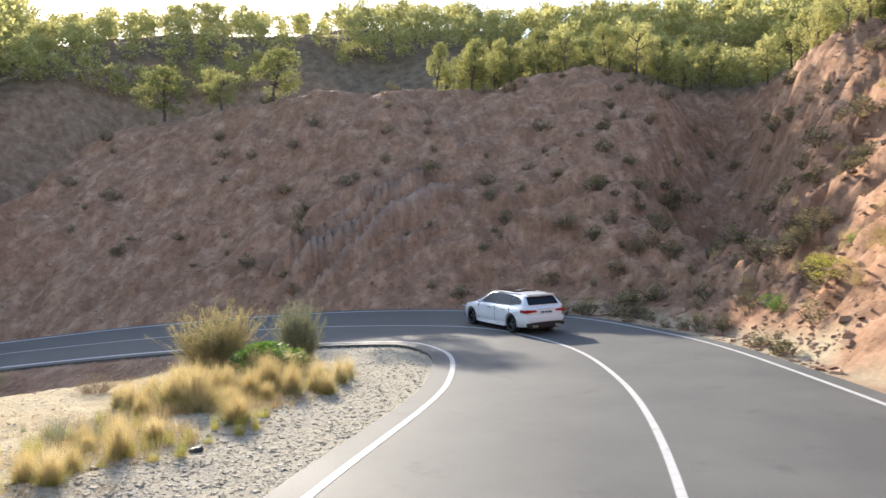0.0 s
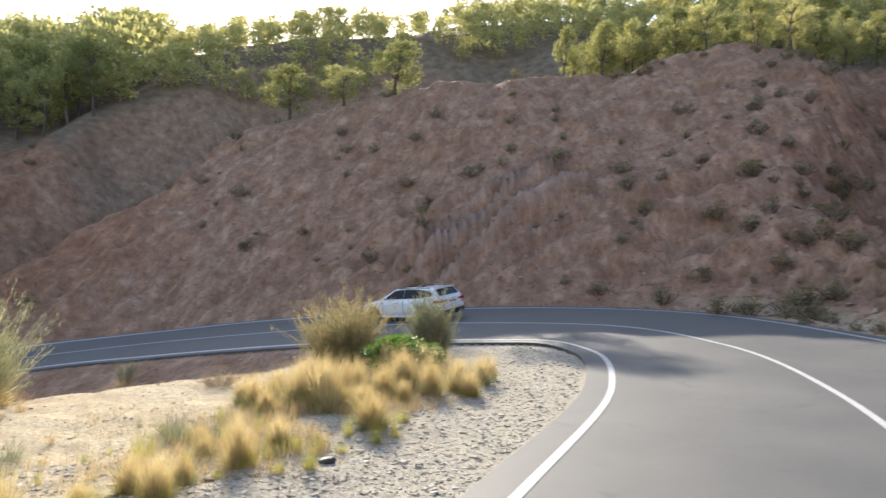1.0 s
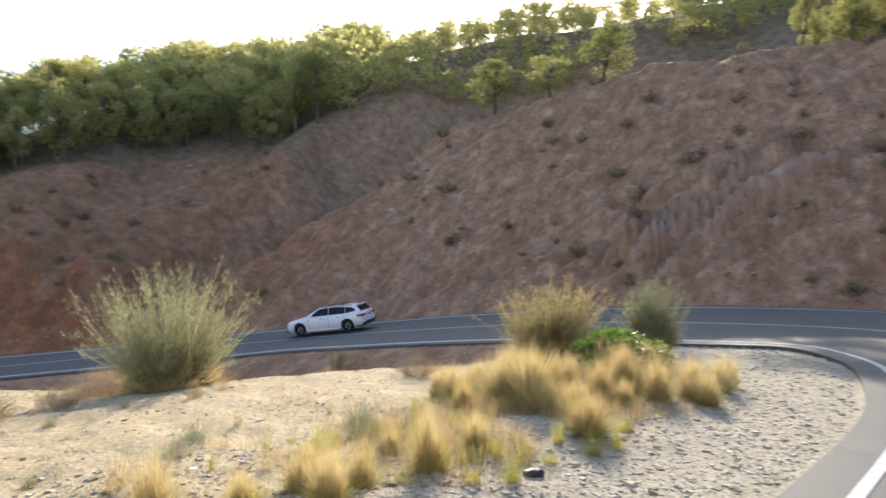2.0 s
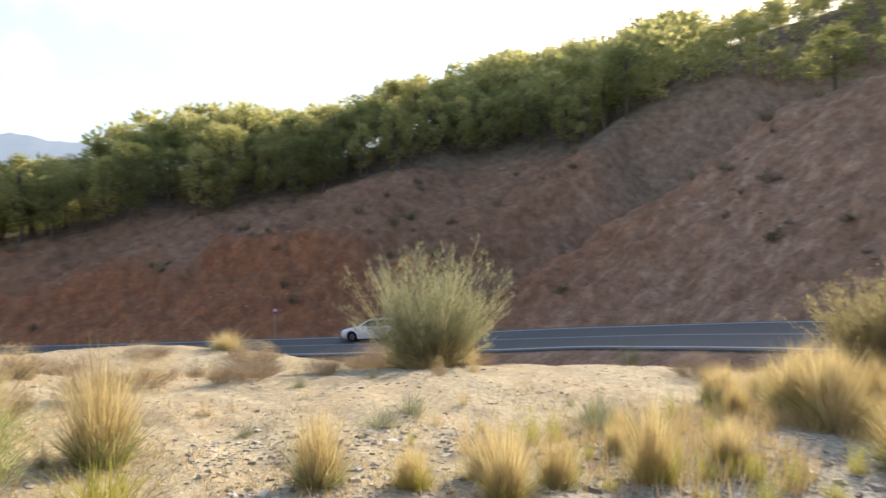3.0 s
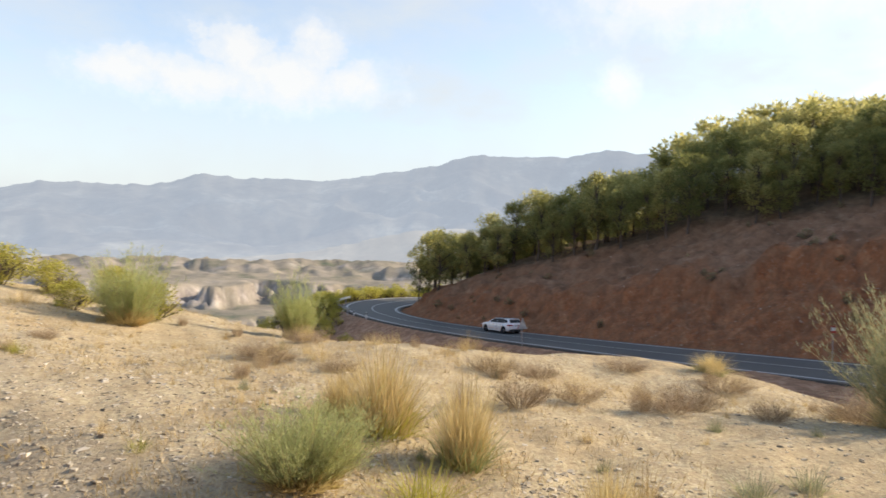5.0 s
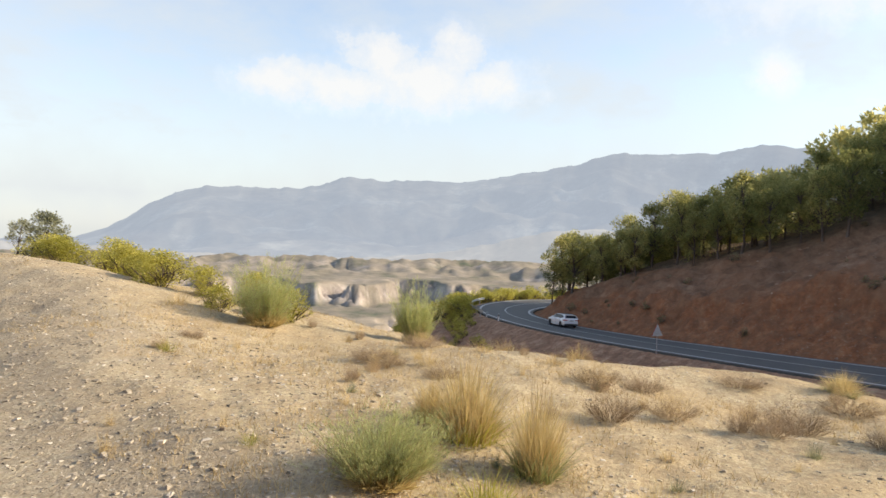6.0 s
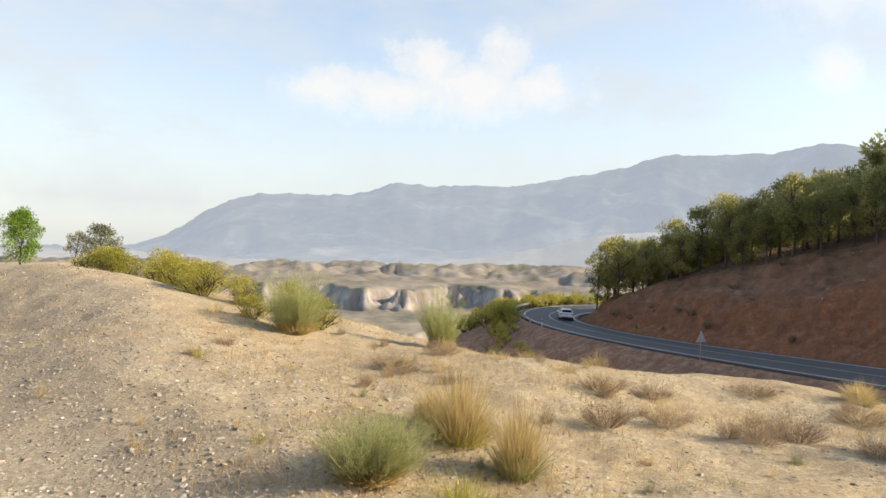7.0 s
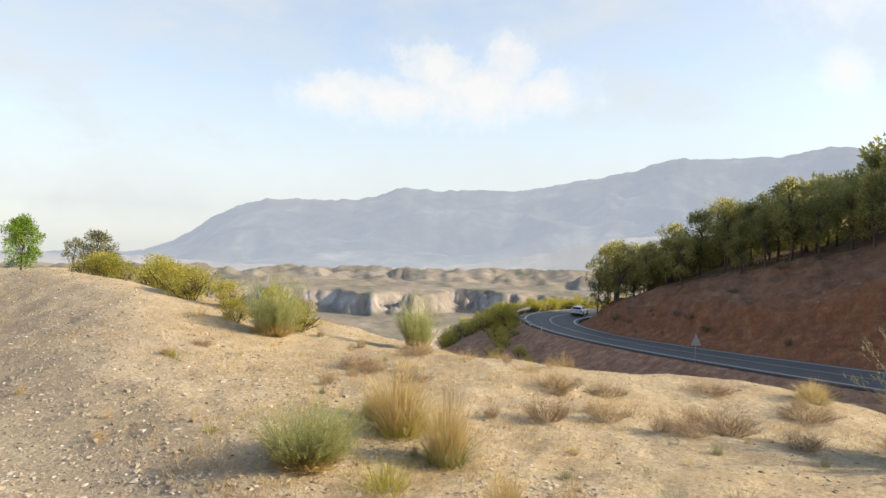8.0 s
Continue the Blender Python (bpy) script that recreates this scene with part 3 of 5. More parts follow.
# ---- more materials ----
WHITE = Nodes("white_car_paint", 0.22, 0, 0.5)
WHITE.b.inputs["Coat Weight"].default_value = 0.6
WHITE = WHITE.done(WHITE.ramp(WHITE.noise(3.0), [(0.3, (0.74, 0.74, 0.73)), (0.7, (0.82, 0.82, 0.81))]))
GLASS = plain("dark_car_glass", (0.010, 0.011, 0.013), 0.12, 0.0, 0.22)
RUBBER = plain("tyre_rubber", (0.018, 0.018, 0.018), 0.8, 0, 0.3)
RIM_METAL = plain("dark_wheel_metal", (0.035, 0.035, 0.038), 0.35, 0.8)
BLACK = plain("black_plastic", (0.02, 0.02, 0.021), 0.5)
CHROME = plain("chrome", (0.6, 0.6, 0.6), 0.15, 1.0)
RED_LAMP = plain("red_lamp", (0.35, 0.012, 0.010), 0.15)
CLEAR_LAMP = plain("clear_lamp", (0.55, 0.57, 0.6), 0.1, 0.3)
PLATE = plain("plate_white", (0.62, 0.62, 0.60), 0.4)
STEEL = plain("galvanised_steel", (0.42, 0.43, 0.44), 0.45, 0.7, vary=0.2)
SIGN_WHITE = plain("sign_white", (0.72, 0.72, 0.70), 0.45)
SIGN_RED = plain("sign_red", (0.45, 0.03, 0.03), 0.45)
SIGN_BACK = plain("sign_grey_back", (0.50, 0.50, 0.49), 0.5, 0.2)
STONE = Nodes("slate_stone", 0.9, 0, 0.2)
STONE = STONE.done(STONE.ramp(STONE.island(), [(0.05, (0.20, 0.17, 0.125)), (0.3, (0.35, 0.30, 0.22)), (0.8, (0.45, 0.39, 0.295)), (0.98, (0.60, 0.54, 0.44))]))
ROCK = Nodes("red_brown_rock", 0.92, 0, 0.15)
ROCK.bump(ROCK.noise(9.0, 5, 0.7), 0.6, 0.04)
ROCK = ROCK.done(ROCK.mix(ROCK.math('MULTIPLY', ROCK.noise(2.5, 5, 0.7), 0.7), ROCK.ramp(ROCK.island(), [(0.05, (0.20, 0.115, 0.075)), (0.45, (0.35, 0.215, 0.14)), (0.95, (0.52, 0.37, 0.265))]), (0.30, 0.18, 0.115)))
GOLD = foliage("golden_grass", (0.42, 0.31, 0.125), (0.60, 0.48, 0.22), (0.74, 0.63, 0.35), 0.6, 0.55)
STRAW = foliage("straw", (0.40, 0.29, 0.13), (0.58, 0.44, 0.22), (0.72, 0.58, 0.32), 0.7, 0.35)
GREEN = foliage("green_grass", (0.20, 0.24, 0.09), (0.34, 0.37, 0.16), (0.50, 0.50, 0.25), 0.6, 0.45)
LIME = foliage("lime_grass", (0.24, 0.25, 0.04), (0.42, 0.40, 0.075), (0.58, 0.52, 0.13), 0.6, 0.4)
GREYG = foliage("grey_green_leaves", (0.16, 0.17, 0.10), (0.27, 0.28, 0.17), (0.40, 0.40, 0.26), 0.7, 0.3)
PALE = foliage("pale_broom", (0.22, 0.23, 0.125), (0.35, 0.36, 0.20), (0.50, 0.49, 0.30), 0.6, 0.4)
WISP = foliage("fresh_broom", (0.30, 0.34, 0.12), (0.45, 0.49, 0.20), (0.60, 0.62, 0.31), 0.6, 0.6)
BROWN = foliage("dry_twigs", (0.21, 0.15, 0.09), (0.36, 0.265, 0.165), (0.50, 0.39, 0.26), 0.8, 0.2)
LEAF = foliage("bright_leaves", (0.09, 0.18, 0.025), (0.17, 0.30, 0.045), (0.30, 0.42, 0.08), 0.5, 0.4)
YELLOW = foliage("yellow_green_leaves", (0.28, 0.27, 0.045), (0.46, 0.42, 0.085), (0.60, 0.55, 0.16), 0.6, 0.5)
OLIVE = foliage("olive_gold_broom", (0.26, 0.22, 0.10), (0.42, 0.35, 0.17), (0.56, 0.46, 0.25), 0.6, 0.4)
TUSSOCK = foliage("tussock_grass", (0.31, 0.34, 0.13), (0.49, 0.51, 0.23), (0.65, 0.64, 0.34), 0.6, 0.5)
SCRUB = foliage("hill_scrub", (0.15, 0.135, 0.065), (0.25, 0.215, 0.11), (0.40, 0.33, 0.18), 0.8, 0.3)


# ---- plants ----
def blades(rng, count, tall, wide, lean, width, droop=0.25, foot=0.25):
    """Curved grass blades that fan out from one foot; the clump is 1 m to a side before scaling."""
    verts, faces = [], []
    for _ in range(count):
        a, q = rng.uniform(0, 6.283), math.sqrt(rng.random())
        bx, by = foot * wide * q * math.cos(a), foot * wide * q * math.sin(a)
        a2 = a + rng.gauss(0, 0.9)
        le = lean * q * wide + rng.gauss(0, 0.13)
        h = tall * (0.30 + 0.85 * rng.random() ** 1.4) * (1 - 0.2 * q)
        px, py = -math.sin(a2 + rng.uniform(-1, 1)), math.cos(a2 + rng.uniform(-1, 1))
        w = width * rng.uniform(0.6, 1.2)
        i = len(verts)
        for u, ww in ((0, 0.8), (0.4, 1.0), (0.75, 0.7)):
            x, y = bx + math.cos(a2) * le * u ** 1.6, by + math.sin(a2) * le * u ** 1.6
            z = h * (u - droop * 0.4 * u * u) - 0.03
            verts += [(x - px * w * ww, y - py * w * ww, z), (x + px * w * ww, y + py * w * ww, z)]
        verts.append((bx + math.cos(a2) * le * 1.1, by + math.sin(a2) * le * 1.1, h * (1 - droop * 0.4)))
        faces += [(i, i + 1, i + 3, i + 2), (i + 2, i + 3, i + 5, i + 4), (i + 4, i + 5, i + 6)]
    return verts, faces


def grass_tuft(seed, main, second, label, share=0.8, count=1700, stalks=230):
    rng = random.Random(seed)
    root = new("grass_tuft")
    v, f = blades(rng, int(count * share), 1.0, 1.0, 0.34, 0.0030, 0.2, 0.17)
    new("grass", mesh_from("grass", v, f, [main], False)).parent = root
    v, f = blades(rng, int(count * (1 - share)), 0.5, 1.0, 0.34, 0.0055)
    new("green_core", mesh_from("green_core", v, f, [second], False)).parent = root
    if stalks:
        v, f = blades(rng, stalks, 1.25, 0.9, 0.42, 0.0030, 0.3)
        new("seed_head", mesh_from("seed_head", v, f, [STRAW], False)).parent = root
    return tagged(root, label, "grass")


def leaf_cloud(rng, clumps, per, spread, size, lift=0.0, flat=1.0, stems=None):
    """Small leaves gathered in clumps within a rounded crown about 1 m wide and high."""
    verts, faces = [], []
    for _ in range(clumps):
        a, u = rng.uniform(0, 6.283), rng.uniform(-0.9, 1)
        rr = math.sqrt(1 - u * u) * rng.uniform(0.35, 1.0) * (1 + 0.2 * math.sin(3 * a))
        c = Vector((0.42 * rr * math.cos(a), 0.42 * rr * math.sin(a), lift + (1 - lift) * (0.5 + 0.42 * u * flat)))
        for _ in range(per):
            d = Vector((rng.gauss(0, 1), rng.gauss(0, 1), rng.gauss(0, 1))).normalized()
            p = c + d * spread * rng.random() ** 0.4
            w = Vector((rng.gauss(0, 1), rng.gauss(0, 1), rng.gauss(0, 1))).normalized() * size * rng.uniform(0.5, 1)
            o = (d + Vector((0, 0, 0.4))).normalized() * size * rng.uniform(1.2, 2.2)
            i = len(verts)
            verts += [p - w, p + w, p + o]
            faces.append((i, i + 1, i + 2))
    return verts, faces


def twigs(rng, count, tall, spread, width, branch=3):
    """Thin upright stems that fork."""
    verts, faces = [], []

    def stem(p, d, length, w, left):
        q = p + d * length
        side = d.cross(Vector((rng.gauss(0, 1), rng.gauss(0, 1), 0.3))).normalized() * w
        i = len(verts)
        verts.extend([p - side, p + side, q + side * 0.5, q - side * 0.5])
        faces.append((i, i + 1, i + 2, i + 3))
        if left:
            for _ in range(branch):
                stem(p + d * length * rng.uniform(0.5, 1), (d + Vector((rng.gauss(0, 0.28), rng.gauss(0, 0.28), rng.gauss(0.1, 0.15)))).normalized(), length * rng.uniform(0.5, 0.8), w * 0.7, left - 1)

    for _ in range(count):
        a, q = rng.uniform(0, 6.283), math.sqrt(rng.random())
        d = Vector((math.cos(a) * spread * q, math.sin(a) * spread * q, 1)).normalized()
        stem(Vector((0.12 * q * math.cos(a), 0.12 * q * math.sin(a), -0.03)), d, tall * rng.uniform(0.3, 0.5) * (1 - 0.2 * q), width, 2)
    return verts, faces


def broom_bush(seed, leaf, label, count=70, spread=0.68, skirt=360, fine=0.0026):
    """A tall feathery bush: uneven sheaves of wiry stems with fine plumes, over a low dry skirt."""
    rng = random.Random(seed)
    root = new("broom_bush")
    sv, sf, verts, faces = [], [], [], []
    lean = Vector((rng.gauss(0, 0.08), rng.gauss(0, 0.08), 0))
    for _ in range(max(9, count // 3)):
        a, q = rng.uniform(0, 6.283), math.sqrt(rng.random())
        foot = Vector((0.13 * q * math.cos(a), 0.13 * q * math.sin(a), -0.03))
        d = (Vector((math.cos(a) * spread * q, math.sin(a) * spread * q, 1)) + lean).normalized()
        reach = rng.uniform(0.5, 1.08) * (1 - 0.14 * q)
        for _ in range(8):
            d2 = (d + Vector((rng.gauss(0, 0.23), rng.gauss(0, 0.23), 0))).normalized()
            long = reach * rng.uniform(0.55, 1.0)
            bend = Vector((rng.gauss(0, 0.05), rng.gauss(0, 0.05), rng.uniform(-0.08, 0.05)))
            side = d2.cross(Vector((rng.gauss(0, 1), rng.gauss(0, 1), 0.3))).normalized() * 0.0022
            line = [foot + d2 * long * u + bend * u * u for u in (0, 0.35, 0.7, 1.0)]
            i = len(sv)
            for n, p in enumerate(line):
                w = side * (1.6 - 0.4 * n)
                sv += [p - w, p + w]
            sf += [(i + 2 * n, i + 2 * n + 1, i + 2 * n + 3, i + 2 * n + 2) for n in range(3)]
            for _ in range(58):
                u = 1 - 0.66 * rng.random() ** 1.3
                p = foot + d2 * long * u + bend * u * u + Vector((rng.gauss(0, 0.02), rng.gauss(0, 0.02), rng.gauss(0, 0.015)))
                w = Vector((rng.gauss(0, 1), rng.gauss(0, 1), rng.gauss(0, 0.4))).normalized() * fine
                o = (d2 + Vector((rng.gauss(0, 0.42), rng.gauss(0, 0.42), 0.1))).normalized() * rng.uniform(0.02, 0.06)
                i = len(verts)
                verts += [p - w, p + w, p + o]
                faces.append((i, i + 1, i + 2))
    new("stemwork", mesh_from("stemwork", sv, sf, [OLIVE], False)).parent = root
    new("plume_mass", mesh_from("plume_mass", verts, faces, [leaf], False)).parent = root
    v, f = twigs(rng, skirt, 0.40, 2.3, 0.0042)
    new("dry_base", mesh_from("dry_base", v, f, [GOLD], False)).parent = root
    return tagged(root, label, "bush")


def dry_shrub(seed, label):
    rng = random.Random(seed)
    root = new("dry_shrub")
    v, f = twigs(rng, 130, 0.95, 1.1, 0.0032)
    new("branchwork", mesh_from("branchwork", v, f, [BROWN], False)).parent = root
    v, f = leaf_cloud(rng, 46, 60, 0.17, 0.010, 0.0, 0.8)
    new("foliage", mesh_from("foliage", v, f, [STRAW if seed % 2 else BROWN], False)).parent = root
    return tagged(root, label, "shrub")


def leafy_bush(seed, leaf, label, name="leafy_bush", clumps=34, per=60, size=0.022):
    rng = random.Random(seed)
    root = new(name)
    v, f = twigs(rng, 14, 1.0, 0.9, 0.012)
    new("stemwork", mesh_from("stemwork", v, f, [BARK], False)).parent = root
    v, f = leaf_cloud(rng, clumps, per, 0.15, size, 0.0, 1.0)
    new("foliage", mesh_from("foliage", v, f, [leaf], False)).parent = root
    return tagged(root, label, "bush")


def limb(verts, faces, p, q, r0, r1, sides=6):
    d = (q - p).normalized()
    s = d.cross(Vector((0.3, 0.7, 0.2))).normalized()
    t = d.cross(s)
    i = len(verts)
    for c, r in ((p, r0), (q, r1)):
        for k in range(sides):
            a = 6.2832 * k / sides
            verts.append(c + s * r * math.cos(a) + t * r * math.sin(a))
    for k in range(sides):
        m = (k + 1) % sides
        faces.append((i + k, i + m, i + sides + m, i + sides + k))


def tree(seed, leaf, name, label, clumps=34, per=95, bare=0.33, wide=0.34, size=0.020, spread=0.11, lean=0.04):
    """A tree 1 m tall before scaling: a bent tapered trunk, limbs to every clump of leaves, an open crown."""
    rng = random.Random(seed)
    root = new(name)
    tv, tf, cv, cf = [], [], [], []
    p, r = Vector((0, 0, -0.03)), 0.024
    spine = [p]
    for k in range(5):
        q = Vector((spine[-1].x + rng.gauss(0, lean * 0.5), spine[-1].y + rng.gauss(0, lean * 0.5), (k + 1) * 0.16))
        limb(tv, tf, spine[-1], q, r, r * 0.8, 7)
        r *= 0.8
        spine.append(q)
    mid = bare + (1 - bare) * 0.5
    for _ in range(clumps):
        a, u = rng.uniform(0, 6.283), 1 - 1.85 * rng.random() ** 1.2
        rr = math.sqrt(max(0.02, 1 - u * u)) * rng.uniform(0.45, 1.0) * (1 + 0.18 * math.sin(2 * a + seed) + 0.12 * math.sin(5 * a))
        c = Vector((wide * rr * math.cos(a), wide * rr * math.sin(a), mid + (1 - bare) * 0.46 * u)) + Vector((spine[-2].x, spine[-2].y, 0))
        s = spine[min(4, max(2, int(c.z / 0.16) - 1))]
        limb(tv, tf, s, s.lerp(c, 0.85), 0.006, 0.002, 4)
        tip = rng.uniform(0.7, 1.2)
        for _ in range(per):
            d = Vector((rng.gauss(0, 1), rng.gauss(0, 1), rng.gauss(0, 0.75))).normalized()
            p = c + d * spread * tip * rng.random() ** 0.45
            w = Vector((rng.gauss(0, 1), rng.gauss(0, 1), rng.gauss(0, 1))).normalized() * size * rng.uniform(0.45, 1)
            o = (d + Vector((0, 0, 0.5))).normalized() * size * rng.uniform(1.3, 2.4)
            i = len(cv)
            cv += [p - w, p + w, p + o]
            cf.append((i, i + 1, i + 2))
    new("trunk", mesh_from("trunk", tv, tf, [BARK])).parent = root
    new("crown", mesh_from("crown", cv, cf, [leaf], False)).parent = root
    return tagged(root, label, "tree")


def plant_all(kinds, rows, rng, sink=0.03, group=""):
    """Stand plants of the given kinds at x, y with a height and a width."""
    spots = np.array([q[:2] for q in rows], float)
    z = terrain(spots[:, 0], spots[:, 1])[0]
    for i, (x, y, h, w) in enumerate(rows):
        m = pose(x, y, float(z[i]) - sink, 0, 0, rng.uniform(0, 360))
        if i < len(kinds):
            ob = kinds[i]
            ob.matrix_basis = m
        else:
            ob = copy_thing(kinds[i % len(kinds)], m)
        ob.scale = (w, w, h)
        if group:
            tagged(ob, group=group)


GOLD_TUFTS = [(-7.25, 6.5, 0.95, 0.8), (-7.85, 5.6, 1.0, 1.1), (-5.9, 7.67, 0.66, 0.55), (-5.36, 8.85, 0.52, 0.6), (-16.6, 10.9, 0.55, 1.0), (-4.63, 10.97, 0.46, 0.5), (-4.85, 13.48, 1.0, 0.85), (-5.35, 14.0, 0.9, 0.8), (-3.33, 15.11, 0.9, 0.75), (-2.9, 15.8, 0.6, 0.8), (-3.72, 12.31, 0.66, 0.8), (-4.72, 10.0, 0.80, 0.5), (-5.0, 9.2, 0.5, 0.45), (-5.5, 8.21, 0.4, 0.4), (-4.59, 13.0, 0.55, 0.7), (-4.95, 8.64, 0.6, 0.5), (-8.3, 5.0, 0.6, 0.7)]
LIME_TUFTS = [(-6.2, 6.3, 0.46, 1.1), (-5.41, 8.22, 0.38, 0.42), (-5.06, 9.39, 0.42, 0.42), (-4.76, 10.22, 0.4, 0.48), (-3.77, 10.98, 0.26, 0.34), (-4.5, 10.4, 0.3, 0.45), (-4.28, 10.7, 0.33, 0.4), (-4.75, 9.5, 0.24, 0.3), (-3.43, 12.9, 0.28, 0.45), (-6.4, 3.77, 0.19, 0.36), (-9.45, 0.0, 0.26, 0.55), (-4.2, 9.9, 0.25, 0.35)]
GREY_TUFTS = [(-6.29, 11.2, 0.55, 0.75), (-7.19, 9.05, 0.34, 0.6), (-9.6, 9.3, 0.32, 0.34), (-6.61, 11.6, 0.42, 0.7), (-7.5, 9.6, 0.36, 0.62), (-5.9, 11.5, 0.5, 0.8)]
STRAW_TUFTS = [(-6.82, 8.06, 0.5, 0.5), (-8.44, 7.71, 0.24, 0.3), (-13.44, -3.26, 0.5, 1.0), (-11.84, 3.61, 0.38, 0.8), (-14.3, 3.91, 0.4, 0.8), (-14.07, 5.43, 0.36, 0.8), (-5.74, 11.92, 0.5, 0.6), (-16.2, 5.6, 0.55, 0.9), (-16.6, 3.8, 0.5, 1.0)]
DRY_SHRUBS = [(-10.36, 8.93, 0.40, 0.8), (-14.43, 10.65, 0.5, 1.2), (-11.36, 9.38, 0.58, 1.0), (-10.93, 4.19, 0.32, 0.8), (-11.57, 2.96, 0.32, 0.8), (-11.0, 10.35, 0.42, 0.7), (-9.9, 6.94, 0.58, 0.8), (-10.6, 7.7, 0.45, 0.8), (-11.11, -0.84, 0.28, 0.6), (-11.8, 2.5, 0.38, 0.9), (-12.6, 6.4, 0.5, 1.0), (-13.3, 7.2, 0.45, 0.9), (-11.6, 12.6, 0.45, 1.3), (-12.9, 12.7, 0.5, 1.4), (-14.6, 2.4, 0.4, 1.1), (-12.4, 12.2, 0.6, 1.6), (-11.0, 13.2, 0.5, 1.3), (-15.6, 8.9, 0.4, 1.2), (-7.9, 15.6, 0.5, 0.9)]
YELLOW_BUSHES = [(-15.3, -1.5, 0.85, 1.4), (-14.1, -2.6, 0.6, 1.0), (-16.0, -6.0, 1.1, 1.9), (-15.8, -4.4, 0.8, 1.3), (-18.6, -10.0, 1.2, 1.8), (-20.5, -12.2, 1.5, 2.0), (-17.6, -8.2, 0.9, 1.6), (-16.4, -3.1, 0.9, 1.4), (-19.6, -11.0, 1.1, 1.7), (-17.0, -7.0, 0.8, 1.5), (-19.2, -14.0, 1.2, 1.9), (-18.8, -13.0, 1.1, 1.6), (-19.6, -14.9, 1.0, 1.5), (-18.4, -12.0, 1.0, 1.6)]


def random_tufts(rng, count, low, high, box, apart=0.5):
    """Rows for tufts spread over a patch of the level ground."""
    rows = []
    for _ in range(count * 8):
        x, y = rng.uniform(box[0], box[1]), rng.uniform(box[2], box[3])
        n, d = near_road(np.array([x]), np.array([y]))
        if -d[0] - RC[n[0], 3] > 2.4 and all((x - q[0]) ** 2 + (y - q[1]) ** 2 > apart ** 2 for q in rows):
            h = rng.uniform(low, high)
            rows.append((x, y, h, h * rng.uniform(0.6, 1.0)))
        if len(rows) == count:
            break
    return rows


def near_plants():
    rng = random.Random(12)
    GOLD_TUFTS.extend(random_tufts(rng, 15, 0.5, 1.0, (-6.6, -3.0, 13.0, 15.6)))
    GOLD_TUFTS.extend(random_tufts(rng, 9, 0.5, 0.95, (-4.6, -2.4, 15.0, 17.6)))
    GOLD_TUFTS.extend(random_tufts(rng, 3, 0.35, 0.5, (-6.0, -3.6, 9.0, 12.5)))
    LIME_TUFTS.extend(random_tufts(rng, 30, 0.2, 0.5, (-6.8, -3.2, 8.2, 15.2), 0.4))
    STRAW_TUFTS.extend(random_tufts(rng, 34, 0.15, 0.4, (-16.0, -6.0, -3.0, 13.0), 0.8))
    GREY_TUFTS.extend(random_tufts(rng, 10, 0.12, 0.3, (-14.0, -6.0, 2.0, 13.0), 0.8))
    DRY_SHRUBS.extend(random_tufts(rng, 16, 0.2, 0.42, (-16.5, -9.0, -1.0, 13.0), 0.8))
    gold = "golden dry grass tuft with feathery seed stalks on stony soil"
    plant_all([grass_tuft(k, GOLD, LIME if k % 2 else GREEN, gold, 0.7) for k in range(4)], GOLD_TUFTS, rng, group="golden grass tufts")
    plant_all([grass_tuft(10 + k, LIME, GOLD, "low yellow-green grass tuft among the gravel", 0.75, 300, 0) for k in range(2)], LIME_TUFTS, rng, group="yellow-green grass tufts")
    plant_all([grass_tuft(20 + k, GREYG, GREEN, "grey-green wiry grass tuft on stony soil", 0.7, 340, 8) for k in range(2)], GREY_TUFTS, rng, group="grey-green tufts")
    plant_all([grass_tuft(30 + k, STRAW, GOLD, "thin pale straw tuft, nearly dried out", 0.8, 160, 16) for k in range(2)], STRAW_TUFTS, rng, group="straw tufts")
    plant_all([broom_bush(40, TUSSOCK, "low green bush of wiry feathery stems beside the gravel", 200, 0.66, 260)], [(-6.2, 5.3, 0.9, 1.15)], rng)
    plant_all([dry_shrub(50 + k, "low brown leafless shrub, dried out") for k in range(3)], DRY_SHRUBS, rng, group="dry shrubs")
    plant_all([broom_bush(60, PALE, "large pale green broom bush with feathery upright plumes", 160)], [(-11.3, 12.7, 2.6, 2.5)], rng)
    plant_all([broom_bush(61, WISP, "slender pale broom bush at the edge of the slope", 110, 0.5, 200)], [(-16.6, 1.5, 2.0, 1.2)], rng)
    plant_all([broom_bush(62, WISP, "tall pale green broom beside yellow bushes", 110, 0.55, 200)], [(-13.9, -1.2, 1.95, 1.6)], rng)
    plant_all([broom_bush(63, OLIVE, "wide olive-gold broom bush beside the road", 200, 0.42, 120, 0.0036), broom_bush(64, GREYG, "upright grey-green broom bush beside the road", 200, 0.32, 60, 0.0036)], [(-6.2, 18.7, 2.2, 2.5), (-4.2, 20.2, 2.35, 1.6)], rng)
    plant_all([broom_bush(65, GREYG, "thin broom shrub on the slope below the road", 40, 0.4, 40)], [(-17.3, 26.2, 1.5, 1.2)], rng)
    plant_all([leafy_bush(70, LEAF, "bright green leafy bush among dry grass", "leafy_bush", 80, 90, 0.03)], [(-4.45, 17.3, 0.85, 1.9)], rng)
    plant_all([leafy_bush(80 + k, YELLOW, "yellow-green bush on the edge of the stony rise", "yellow_bush", 62, 60, 0.022) for k in range(3)], YELLOW_BUSHES, rng, group="yellow-green bushes")


near_plants()


